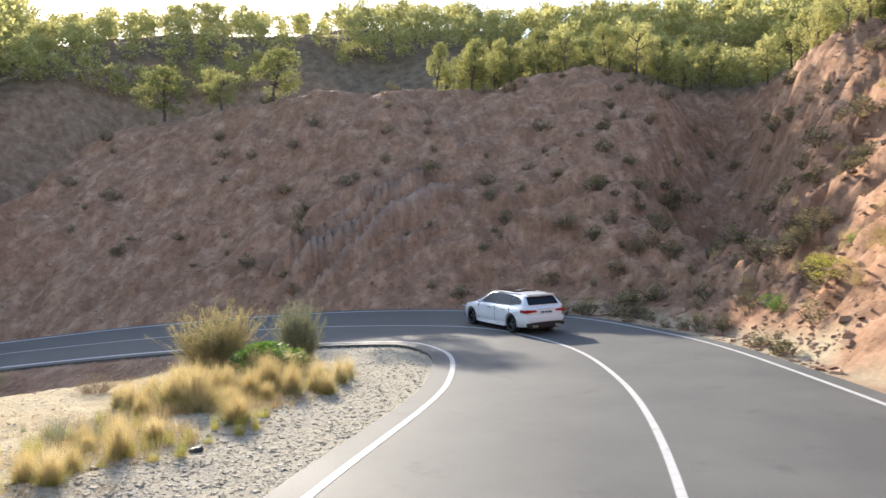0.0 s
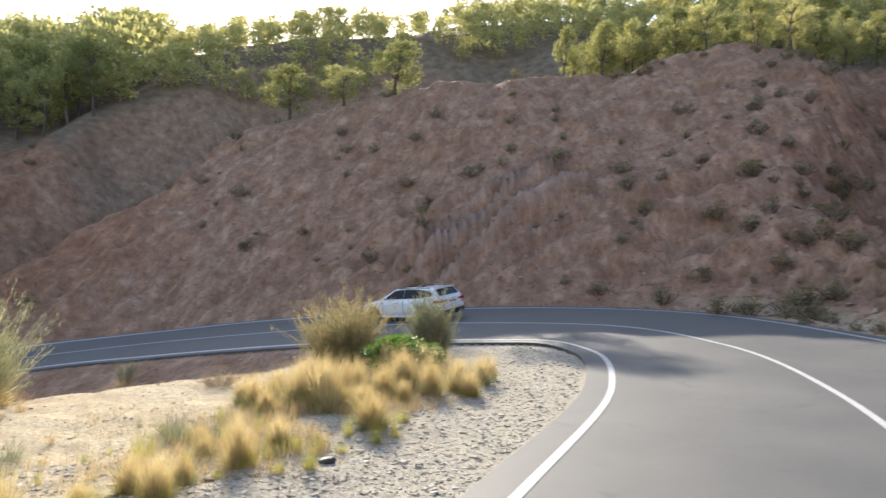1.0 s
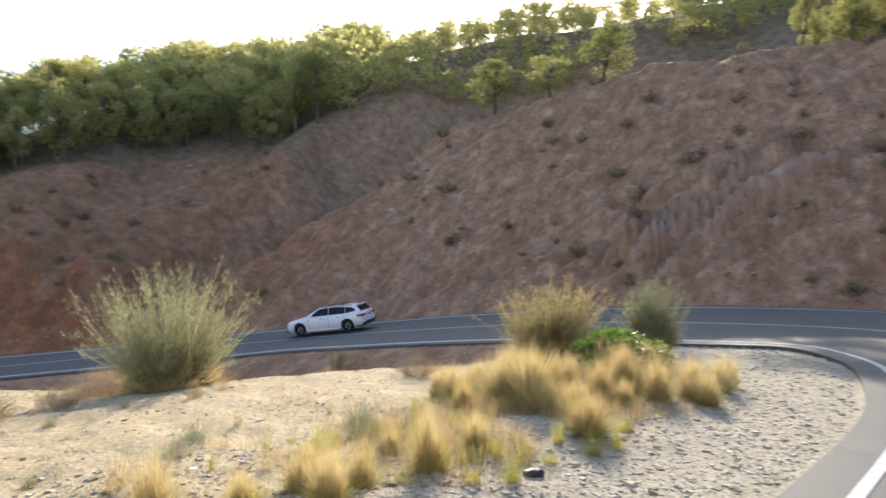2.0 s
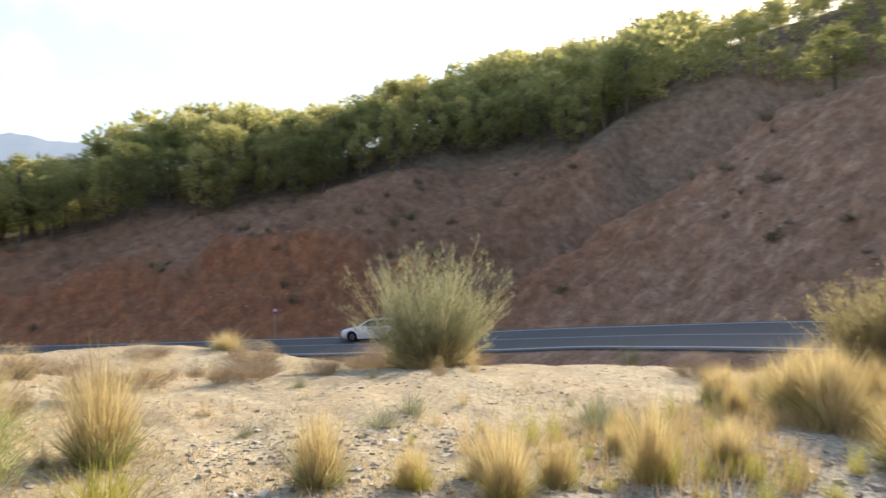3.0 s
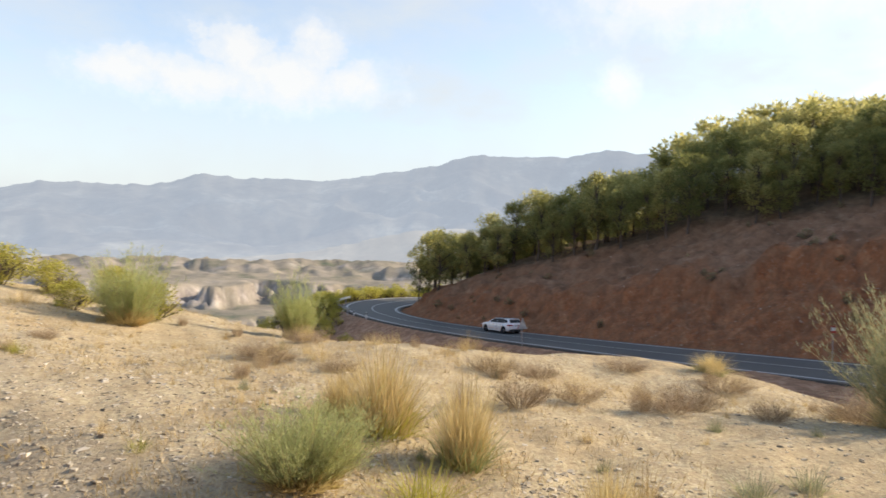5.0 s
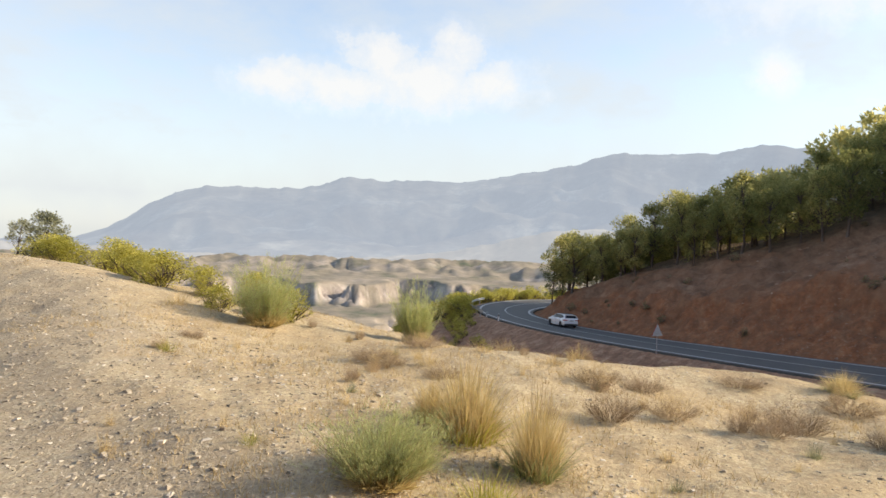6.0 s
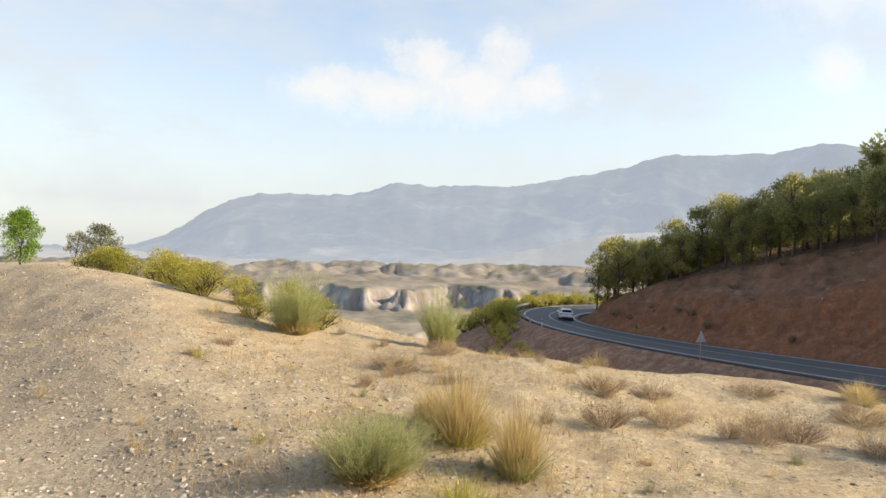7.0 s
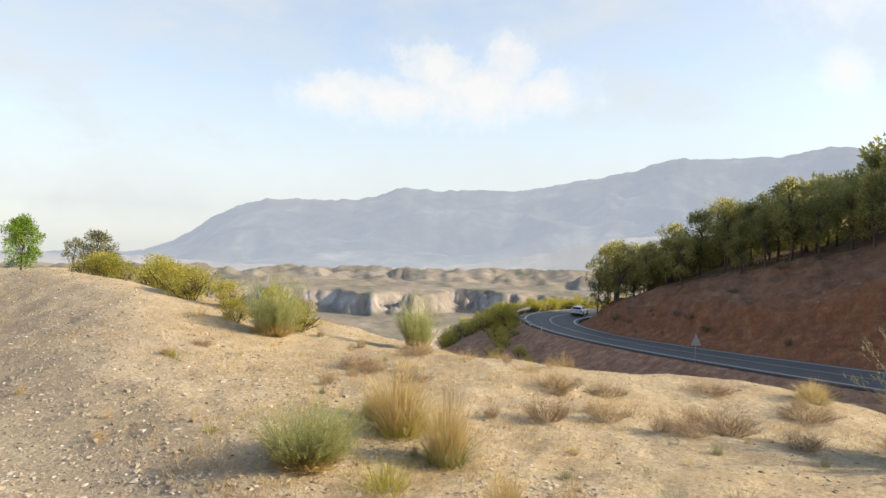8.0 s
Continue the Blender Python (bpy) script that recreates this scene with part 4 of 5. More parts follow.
def far_plants():
    rng = random.Random(5)
    plant_all([tree(90, LEAF, "broadleaf_tree", "small bright green broadleaf tree behind the stony rise", 80, 90, 0.05, 0.44, 0.02, 0.12)], [(-22.4, -23.4, 2.7, 2.25)], rng, 0.1)
    plant_all([tree(91, GREYG, "sparse_tree", "thin-leaved grey tree behind the rise", 44, 70, 0.15, 0.38, 0.022, 0.13), tree(92, GREYG, "sparse_tree", "thin sparse tree behind the rise", 26, 60, 0.15, 0.28, 0.02, 0.10)], [(-20.4, -15.6, 2.2, 2.4), (-19.4, -15.9, 1.9, 1.7)], rng, 0.1)
    # yellow-green bushes along the valley side of the road's far bend
    rows = []
    for s in np.arange(166, 228, 1.1):
        i = int(s / 0.5)
        for _ in range(2):
            o = -RC[i, 3] - rng.uniform(2.0, 5.5) - (3.0 if s < 178 else 0)
            if s < 176 and rng.random() < 0.5:
                continue
            h = rng.uniform(1.7, 3.1) if s > 184 else rng.uniform(0.9, 1.6)
            rows.append((RC[i, 0] + RN[i, 0] * o, RC[i, 1] + RN[i, 1] * o, h, h * rng.uniform(0.9, 1.4)))
    for _ in range(46):
        u = rng.random()
        h = rng.uniform(2.0, 3.4)
        rows.append((-90 - 34 * u + rng.gauss(0, 2), -31 + 14 * u + rng.gauss(0, 2.2), h, h * rng.uniform(0.9, 1.3)))
    plant_all([leafy_bush(95 + k, YELLOW, "yellow-green bush on the slope below the far bend", "roadside_bush", 26, 46, 0.03) for k in range(4)], rows, rng, 0.1, "bushes below the far bend")


far_plants()


def hillside():
    """Scrub on the cut, and the pines above it."""
    rng = random.Random(8)
    xs, ys = [], []
    for _ in range(2600):
        r, a = rng.uniform(14, 100), radians(rng.uniform(-46, 100))
        xs.append(-3 - r * math.sin(a))
        ys.append(6 + r * math.cos(a))
    z, soil, n, d, past = terrain(np.array(xs), np.array(ys))
    rows = []
    for i in range(len(xs)):
        cutw = RC[n[i], 6] / RC[n[i], 9]
        s = RS[n[i]]
        if d[i] < 5 or past[i] > 2 or past[i] < -cutw + 0.6 or len(rows) >= 290:
            continue
        chance = 0.95 if s < 84 else 0.35 if s < 104 else 0.16
        if rng.random() < chance:
            h = rng.uniform(0.35, 1.0)
            rows.append((xs[i], ys[i], h, h * rng.uniform(1.0, 1.9)))
    plant_all([leafy_bush(110 + k, SCRUB, "low dusty scrub bush on the eroded cut", "scrub_bush", 16, 26, 0.045) for k in range(4)], rows, rng, 0.06, "scrub on the cut")
    plant_all([leafy_bush(120, LEAF, "bright green bush growing from the rocky bank", "bank_bush"), leafy_bush(121, YELLOW, "yellow-green creeping bush at the foot of the bank", "bank_bush", 26, 60)], [(13.3, 21.6, 1.1, 1.2), (11.5, 20.8, 0.9, 1.8), (10.9, 22.3, 0.6, 1.3)], rng, 0.08)
    plant_all([grass_tuft(130 + k, STRAW, GOLD, "pale dry grass tuft clinging to the rocky bank", 0.8, 220, 10) for k in range(2)], [(10.9, 15.6, 0.8, 1.2), (11.6, 19.2, 0.7, 0.9), (12.2, 21.5, 0.7, 0.9), (12.6, 24.4, 0.8, 1.0), (10.6, 13.8, 0.7, 1.0), (13.4, 19.4, 0.8, 0.9)] + [(rng.uniform(11.5, 22), rng.uniform(15, 32), rng.uniform(0.4, 0.8), rng.uniform(0.7, 1.2)) for _ in range(90)], rng, 0.05, "grass on the bank")
    # pines
    label = "green pine tree with a rounded crown on the hillside"
    kinds = [tree(200 + k, PINE, "pine_tree", label, 36, 100, b, w, 0.0165, 0.105) for k, (b, w) in enumerate([(0.12, 0.30), (0.20, 0.33), (0.06, 0.28), (0.22, 0.35), (0.10, 0.28), (0.15, 0.32)])]
    xs, ys = [], []
    for _ in range(26000):
        r, a = rng.uniform(40, 155), radians(rng.uniform(-46, 122))
        xs.append(-3 - r * math.sin(a))
        ys.append(6 + r * math.cos(a))
    z, soil, n, d, past = terrain(np.array(xs), np.array(ys))
    spots, cells = [], {}
    gorge = gully(np.array(xs), np.array(ys), 12.4, 29.6, -22.0, 3.7, 8.5, 10.0, 19)
    bed, bedside = ravine(np.array(xs), np.array(ys))
    for i in range(len(xs)):
        s = RS[n[i]]
        if -12 < bedside[i] < (4 if s < 91 else 30) and math.hypot(xs[i] + 15, ys[i] - 60) < 42:
            continue
        lone = 60 < s < 106
        near = float(np.interp(s, [86, 91, 100, 112, 128, 145], [2.6, 3, 6, 8, 4, 2.5]))
        if d[i] < 4 or gorge[i] > 1.0 or past[i] < near - 2.5 or past[i] > RC[n[i], 8] + (26 if lone else 20):
            continue
        # a bare strip of the back slope
        if 8.5 < math.degrees(math.atan2(-xs[i], ys[i])) < 14.5 and past[i] > 18 and rng.random() < 0.93:
            continue
        gap = 1.8 if s < 92 and past[i] < 26 else 2.3 if past[i] < 26 else 2.7
        key = (int(xs[i] // 4), int(ys[i] // 4))
        if all((xs[i] - q[0]) ** 2 + (ys[i] - q[1]) ** 2 > gap * gap for a in (-1, 0, 1) for b in (-1, 0, 1) for q in cells.get((key[0] + a, key[1] + b), ())):
            cells.setdefault(key, []).append((xs[i], ys[i]))
            spots.append((past[i], xs[i], ys[i], (rng.uniform(4.8, 6.6) if past[i] > 30 else rng.uniform(3.0, 4.4) if xs[i] > -3 else rng.uniform(3.4, 4.8)) if s < 92 else rng.uniform(3.6, 5.2) if s < 114 else rng.uniform(5.6, 8.6) if s < 165 else rng.uniform(5.8, 8.4)))
    # three trees that stand alone, four at the end of the wood over the far bend
    lone = [(0.0, -23.0, 56.4, 4.4), (0.0, -18.0, 55.8, 3.5), (0.0, -13.4, 54.0, 4.4), (0.0, -92.5, -8.0, 8.2), (0.0, -96.0, -7.4, 8.6), (0.0, -90.0, -6.2, 8.0), (0.0, -91.4, -8.9, 6.2)]
    spots = [q for q in spots if all((q[1] - w[1]) ** 2 + (q[2] - w[2]) ** 2 > (30 if w[2] > 0 else 3) for w in lone)]
    spots.sort()
    first = lone + spots[:285]
    plant_all(kinds, [(x, y, h, h * (1.45 if i < 3 else rng.uniform(0.78, 1.0))) for i, (_, x, y, h) in enumerate(first)], rng, 0.1, "pines on the hillside")
    rest = spots[285:]
    small = [tree(220 + k, PINE, "pine_model", label, 20, 28, 0.28, 0.36, 0.040, 0.13) for k in range(3)]
    pts = np.array([(q[1], q[2]) for q in rest])
    zz = terrain(pts[:, 0], pts[:, 1])[0]
    V, Fc, base = [], [], 0
    shapes = []
    for t in small:
        for ch in t.children:
            if ch.name.startswith("crown"):
                me = ch.data
                co = np.empty(len(me.vertices) * 3)
                me.vertices.foreach_get("co", co)
                shapes.append(co.reshape(-1, 3))
    for i, q in enumerate(rest):
        c = shapes[i % 3]
        a = rng.uniform(0, 6.283)
        h, w = q[3], q[3] * rng.uniform(0.85, 1.1)
        x = c[:, 0] * math.cos(a) - c[:, 1] * math.sin(a)
        y = c[:, 0] * math.sin(a) + c[:, 1] * math.cos(a)
        V.append(np.stack([x * w + q[1], y * w + q[2], c[:, 2] * h + zz[i] - 0.1], 1))
    V = np.concatenate(V)
    Fc = np.arange(len(V)).reshape(-1, 3).tolist()
    tagged(new("pine_wood", mesh_from("pine_wood", V.tolist(), Fc, [PINE], False)), "dense green pine wood higher on the hill", "trees", kind="stuff")
    for t in small:
        for ch in list(t.children):
            bpy.data.objects.remove(ch)
        bpy.data.objects.remove(t)


hillside()


# ---- loose stones and litter ----
def scatter_stones():
    """Slaty fragments on the level ground and along the shoulders, each a small angular block."""
    rs = np.random.RandomState(3)
    box = np.array([(-1, -1, -0.6), (1, -1, -0.5), (1, 1, -0.6), (-1, 1, -0.5), (-0.7, -0.8, 0.6), (0.8, -0.6, 0.7), (0.6, 0.8, 0.5), (-0.8, 0.6, 0.7)])
    quads = np.array([(4, 5, 6, 7), (0, 1, 5, 4), (1, 2, 6, 5), (2, 3, 7, 6), (3, 0, 4, 7)])
    n = 125000
    r = 2.0 + 22 * rs.rand(n) ** 0.8
    a = np.radians(rs.uniform(-30, 165, n))
    x, y = -1 - r * np.sin(a), 6 + r * np.cos(a)
    z, soil, near, d, past = terrain(x, y)
    inner = -d - RC[near, 3]
    keep = ((inner > 0.7) & (rs.rand(n) < np.where((inner < 5.5) & (y > 7), 1.0, np.where((inner < 7) & (y < 6), 1.0, 0.45))))
    ids = np.where(keep)[0]
    size = np.clip(0.008 + 0.009 * rs.exponential(1.0, len(ids)), 0.006, 0.06)
    ang = rs.uniform(0, 6.283, len(ids))
    size = np.where((y[ids] > 7) & (inner[ids] < 5.5), size, size * np.where((inner[ids] < 7) & (y[ids] < 6), 0.8, 0.62))
    sq = rs.uniform(0.2, 0.6, (len(ids), 1))
    st = box[None] * (1 + 0.35 * rs.uniform(-1, 1, (len(ids), 8, 3)))
    st = st * size[:, None, None] * np.stack([np.ones(len(ids)), rs.uniform(0.5, 1, len(ids)), sq[:, 0]], 1)[:, None]
    ca, sa = np.cos(ang)[:, None], np.sin(ang)[:, None]
    vx = st[..., 0] * ca - st[..., 1] * sa + x[ids][:, None]
    vy = st[..., 0] * sa + st[..., 1] * ca + y[ids][:, None]
    vz = st[..., 2] + st[..., 0] * rs.uniform(-0.3, 0.3, (len(ids), 1)) + (z[ids] + size * 0.25 * sq[:, 0])[:, None]
    verts = np.stack([vx, vy, vz], -1).reshape(-1, 3)
    faces = (quads[None] + 8 * np.arange(len(ids))[:, None, None]).reshape(-1, 4)
    tagged(new("loose_stones", mesh_from("loose_stones", verts.tolist(), faces.tolist(), [STONE], False)), "loose slaty stones and gravel on sandy soil", "stones", kind="stuff")


def scatter_straw():
    """Short dry stalks over the level ground."""
    rng = random.Random(21)
    rs = np.random.RandomState(6)
    n = 26000
    r = 3.0 + 20 * rs.rand(n)
    a = np.radians(rs.uniform(-10, 165, n))
    x, y = -1 - r * np.sin(a), 6 + r * np.cos(a)
    z, soil, near, d, past = terrain(x, y)
    patch = fbm(x * 0.4, y * 0.4, 3, 91) + 0.25
    keep = (-d - RC[near, 3] > 2.5) & (rs.rand(n) < patch)
    verts, faces, cover = [], [], []
    for i in np.where(keep)[0]:
        for _ in range(5):
            a, h = rng.uniform(0, 6.283), rng.uniform(0.03, 0.13)
            px, py = x[i] + rng.gauss(0, 0.04), y[i] + rng.gauss(0, 0.04)
            k = len(verts)
            verts += [(px - 0.004 * math.sin(a), py + 0.004 * math.cos(a), z[i] - 0.01), (px + 0.004 * math.sin(a), py - 0.004 * math.cos(a), z[i] - 0.01), (px + rng.gauss(0, 0.05), py + rng.gauss(0, 0.05), z[i] + h)]
            faces.append((k, k + 1, k + 2))
    for _ in range(2600):
        px, py = rng.gauss(-4.7, 1.0), rng.gauss(12.9, 2.3)
        if not (-7.2 < px < -2.2 and 8.6 < py < 17.6) or value_noise(np.array([px * 0.9]), np.array([py * 0.9]), 95)[0] < -0.15:
            continue
        cover.append((px, py))
    spots = np.array(cover)
    zc, _, nc, dc, _ = terrain(spots[:, 0], spots[:, 1])
    for i in np.where(-dc - RC[nc, 3] > 2.8)[0]:
        for _ in range(6):
            a, h = rng.uniform(0, 6.283), rng.uniform(0.06, 0.30)
            px, py = spots[i, 0] + rng.gauss(0, 0.05), spots[i, 1] + rng.gauss(0, 0.05)
            k = len(verts)
            verts += [(px - 0.004 * math.sin(a), py + 0.004 * math.cos(a), zc[i] - 0.01), (px + 0.004 * math.sin(a), py - 0.004 * math.cos(a), zc[i] - 0.01), (px + rng.gauss(0, 0.06), py + rng.gauss(0, 0.06), zc[i] + h)]
            faces.append((k, k + 1, k + 2))
    tagged(new("dry_stubble", mesh_from("dry_stubble", verts, faces, [STRAW], False)), "short dry grass stubble over stony ground", "grass", kind="stuff")


def scatter_rocks():
    """Broken rock lying on the cut and at its foot, larger at the craggy end."""
    rs = np.random.RandomState(14)
    shape = np.array([(-1, -1, -0.6), (1, -1, -0.5), (1, 1, -0.6), (-1, 1, -0.5), (-0.6, -0.7, 0.6), (0.8, -0.5, 0.7), (0.5, 0.8, 0.5), (-0.7, 0.5, 0.7)])
    quads = np.array([(4, 5, 6, 7), (0, 1, 5, 4), (1, 2, 6, 5), (2, 3, 7, 6), (3, 0, 4, 7)])
    n = 60000
    r = 10 + 75 * rs.rand(n)
    a = np.radians(rs.uniform(-50, 85, n))
    x, y = -3 - r * np.sin(a), 6 + r * np.cos(a)
    z, soil, near, d, past = terrain(x, y)
    edge = d - RC[near, 4]
    s = RS[near]
    chance = np.where(s < 84, 0.85, 0.35) * np.where(edge < 4, 1.0, 0.75)
    ids = np.where((edge > 0.9) & (past < 1) & (rs.rand(n) < chance))[0]
    size = np.clip(0.03 + 0.036 * rs.exponential(1.0, len(ids)), 0.025, 0.22) * np.where(s[ids] < 80, 1.0, 0.7)
    ang = rs.uniform(0, 6.283, len(ids))
    st = shape[None] * (1 + 0.4 * rs.uniform(-1, 1, (len(ids), 8, 3))) * size[:, None, None] * np.stack([np.ones(len(ids)), rs.uniform(0.5, 1, len(ids)), rs.uniform(0.4, 0.9, len(ids))], 1)[:, None]
    ca, sa = np.cos(ang)[:, None], np.sin(ang)[:, None]
    vx = st[..., 0] * ca - st[..., 1] * sa + x[ids][:, None]
    vy = st[..., 0] * sa + st[..., 1] * ca + y[ids][:, None]
    vz = st[..., 2] + st[..., 0] * rs.uniform(-0.4, 0.4, (len(ids), 1)) + z[ids][:, None]
    verts = np.stack([vx, vy, vz], -1).reshape(-1, 3)
    faces = (quads[None] + 8 * np.arange(len(ids))[:, None, None]).reshape(-1, 4)
    tagged(new("broken_rock", mesh_from("broken_rock", verts.tolist(), faces.tolist(), [ROCK], False)), "broken reddish brown rock on the eroded cut", "rocks", kind="stuff")


scatter_stones()
scatter_rocks()
scatter_straw()


# ---- road furniture ----
def prism(bm, pts, y0, y1):
    """A plate of the outline pts (x, z) between two depths."""
    a = [bm.verts.new((x, y0, z)) for x, z in pts]
    b = [bm.verts.new((x, y1, z)) for x, z in pts]
    n = len(pts)
    bm.faces.new(a)
    bm.faces.new(b[::-1])
    for i in range(n):
        bm.faces.new((a[i], b[i], b[(i + 1) % n], a[(i + 1) % n]))
    bmesh.ops.recalc_face_normals(bm, faces=bm.faces)


def tube(bm, p, q, r, sides=10, r2=None):
    p, q = Vector(p), Vector(q)
    m = Matrix.Translation((p + q) / 2) @ (q - p).to_track_quat('Z', 'Y').to_matrix().to_4x4()
    bmesh.ops.create_cone(bm, cap_ends=True, segments=sides, radius1=r, radius2=r if r2 is None else r2, depth=(q - p).length, matrix=m)


def box(bm, x0, x1, y0, y1, z0, z1):
    v = [bm.verts.new(p) for p in ((x0, y0, z0), (x1, y0, z0), (x1, y1, z0), (x0, y1, z0), (x0, y0, z1), (x1, y0, z1), (x1, y1, z1), (x0, y1, z1))]
    for f in ((3, 2, 1, 0), (4, 5, 6, 7), (0, 1, 5, 4), (1, 2, 6, 5), (2, 3, 7, 6), (3, 0, 4, 7)):
        bm.faces.new([v[i] for i in f])


def road_at(s, off):
    k = int(np.clip(round(s / 0.5), 0, len(RS) - 1))
    p = RC[k, :2] + RN[k] * off
    return float(p[0]), float(p[1]), float(RC[k, 2] + RC[k, 5] * off), math.degrees(math.atan2(-RT[k, 0], RT[k, 1])), k


def warning_sign(s):
    x, y, z, yaw, k = road_at(s, 0)
    off = -RC[k, 3] - 1.1
    x, y, z, yaw, k = road_at(s, off)
    root = new("warning_sign")
    bm = bmesh.new()
    tube(bm, (0, 0.03, -0.5), (0, 0.03, 2.25), 0.03)
    part("post", bm, STEEL, root)
    tri = [(-0.52, 1.38), (0.52, 1.38), (0.0, 2.28)]
    bm = bmesh.new()
    prism(bm, tri, -0.012, 0.0)
    part("plate", bm, SIGN_BACK, root, "grey back of the triangular plate")
    bm = bmesh.new()
    prism(bm, tri, 0.064, 0.068)
    part("red_border", bm, SIGN_RED, root)
    bm = bmesh.new()
    prism(bm, [(-0.36, 1.47), (0.36, 1.47), (0.0, 2.09)], 0.070, 0.073)
    part("white_field", bm, SIGN_WHITE, root)
    for zz in (1.55, 1.95):
        bm = bmesh.new()
        box(bm, -0.2 if zz < 1.7 else -0.1, 0.2 if zz < 1.7 else 0.1, -0.024, -0.013, zz - 0.025, zz + 0.025)
        part("bracket", bm, STEEL, root)
    root.matrix_basis = pose(x, y, height(x, y), 0, 0, yaw)
    tagged(root, "triangular warning sign on a steel post beside the road", "road sign")


def marker_sign(s):
    x, y, z, yaw, k = road_at(s, 0)
    x, y, z, yaw, k = road_at(s, RC[k, 4] + 1.3)
    root = new("marker_sign")
    bm = bmesh.new()
    tube(bm, (0, 0, -0.4), (0, 0, 2.3), 0.025)
    part("post", bm, STEEL, root)
    for i, (z0, z1, m) in enumerate(((2.16, 2.30, SIGN_RED), (1.95, 2.155, SIGN_WHITE), (1.80, 1.945, SIGN_RED))):
        bm = bmesh.new()
        box(bm, -0.13, 0.13, -0.045, -0.03, z0, z1)
        part("panel", bm, m, root, "red panel" if m is SIGN_RED else "white panel")
    root.matrix_basis = pose(x, y, height(x, y), 0, 0, yaw - 40)
    tagged(root, "small red and white marker sign at the foot of the cut", "road sign")


def delineators():
    kind = None
    for s in (176.0, 180.0, 185.0):
        x, y, z, yaw, k = road_at(s, 0)
        x, y, z, yaw, k = road_at(s, -RC[k, 3] - 0.75)
        m = pose(x, y, height(x, y), 0, 0, yaw)
        if kind is None:
            kind = new("delineator_post")
            bm = bmesh.new()
            box(bm, -0.045, 0.045, -0.03, 0.03, -0.3, 0.52)
            part("post", bm, SIGN_WHITE, kind)
            bm = bmesh.new()
            box(bm, -0.048, 0.048, -0.033, 0.033, 0.524, 0.70)
            part("band", bm, BLACK, kind, "black band")
            bm = bmesh.new()
            box(bm, -0.045, 0.045, -0.03, 0.03, 0.704, 0.80)
            part("cap", bm, SIGN_WHITE, kind)
            kind.matrix_basis = m
            tagged(kind, "white roadside delineator post with a black band", "post", "delineator posts")
        else:
            copy_thing(kind, m)


def guard_rail():
    root = new("guard_rail")
    prof = [(0.0, 0.42), (0.06, 0.46), (0.06, 0.52), (0.0, 0.565), (0.06, 0.61), (0.06, 0.67), (0.0, 0.71)]
    verts, faces = [], []
    ss = np.arange(180.0, 199.0, 1.0)
    for s in ss:
        x, y, z, yaw, k = road_at(s, 0)
        for o, zz in prof:
            px, py, pz, _, _ = road_at(s, -RC[k, 3] - 1.25 + o)
            verts.append((px, py, pz + zz))
        for o, zz in prof[::-1]:
            px, py, pz, _, _ = road_at(s, -RC[k, 3] - 1.265 + o)
            verts.append((px, py, pz + zz))
    n = 2 * len(prof)
    for r in range(len(ss) - 1):
        for q in range(n):
            faces.append((r * n + q, r * n + (q + 1) % n, (r + 1) * n + (q + 1) % n, (r + 1) * n + q))
    ob = new("rail", mesh_from("rail", verts, faces, [STEEL]))
    ob.parent = root
    post = None
    for s in np.arange(180.5, 199.0, 4.0):
        x, y, z, yaw, k = road_at(s, 0)
        x, y, z, yaw, k = road_at(s, -RC[k, 3] - 1.36)
        if post is None:
            bm = bmesh.new()
            box(bm, -0.05, 0.05, -0.06, 0.06, -0.8, 0.72)
            post = part("post", bm, STEEL, root)
        else:
            post = new("post", post.data)
            post.parent = root
        post.matrix_basis = pose(x, y, z, 0, 0, yaw)
    tagged(root, "galvanised steel guard rail round the far bend", "guard rail")


warning_sign(149.6)
marker_sign(130.0)
delineators()
guard_rail()


def dark_stone():
    bm = bmesh.new()
    bmesh.ops.create_icosphere(bm, subdivisions=2, radius=1.0)
    for v in bm.verts:
        v.co *= 1 + 0.22 * noise.noise(v.co * 1.7)
        v.co = Vector((v.co.x * 0.12, v.co.y * 0.07, v.co.z * 0.05))
    me = bpy.data.meshes.new("dark_stone")
    bm.to_mesh(me)
    bm.free()
    me.materials.append(BLACK)
    ob = new("dark_stone", me)
    ob.matrix_basis = pose(-3.78, 10.5, height(-3.78, 10.5) + 0.02, 8, 0, 30)
    tagged(ob, "blackish stone lying on the pale gravel", "stone")


dark_stone()


# ---- the car: x to its right, y ahead, z up, on its wheels ----
AXLES, WHEEL_R, TRACK = (-1.49, 1.45), 0.345, 0.80


def lerp_table(y, table):
    return float(np.interp(y, [q[0] for q in table], [q[1] for q in table]))


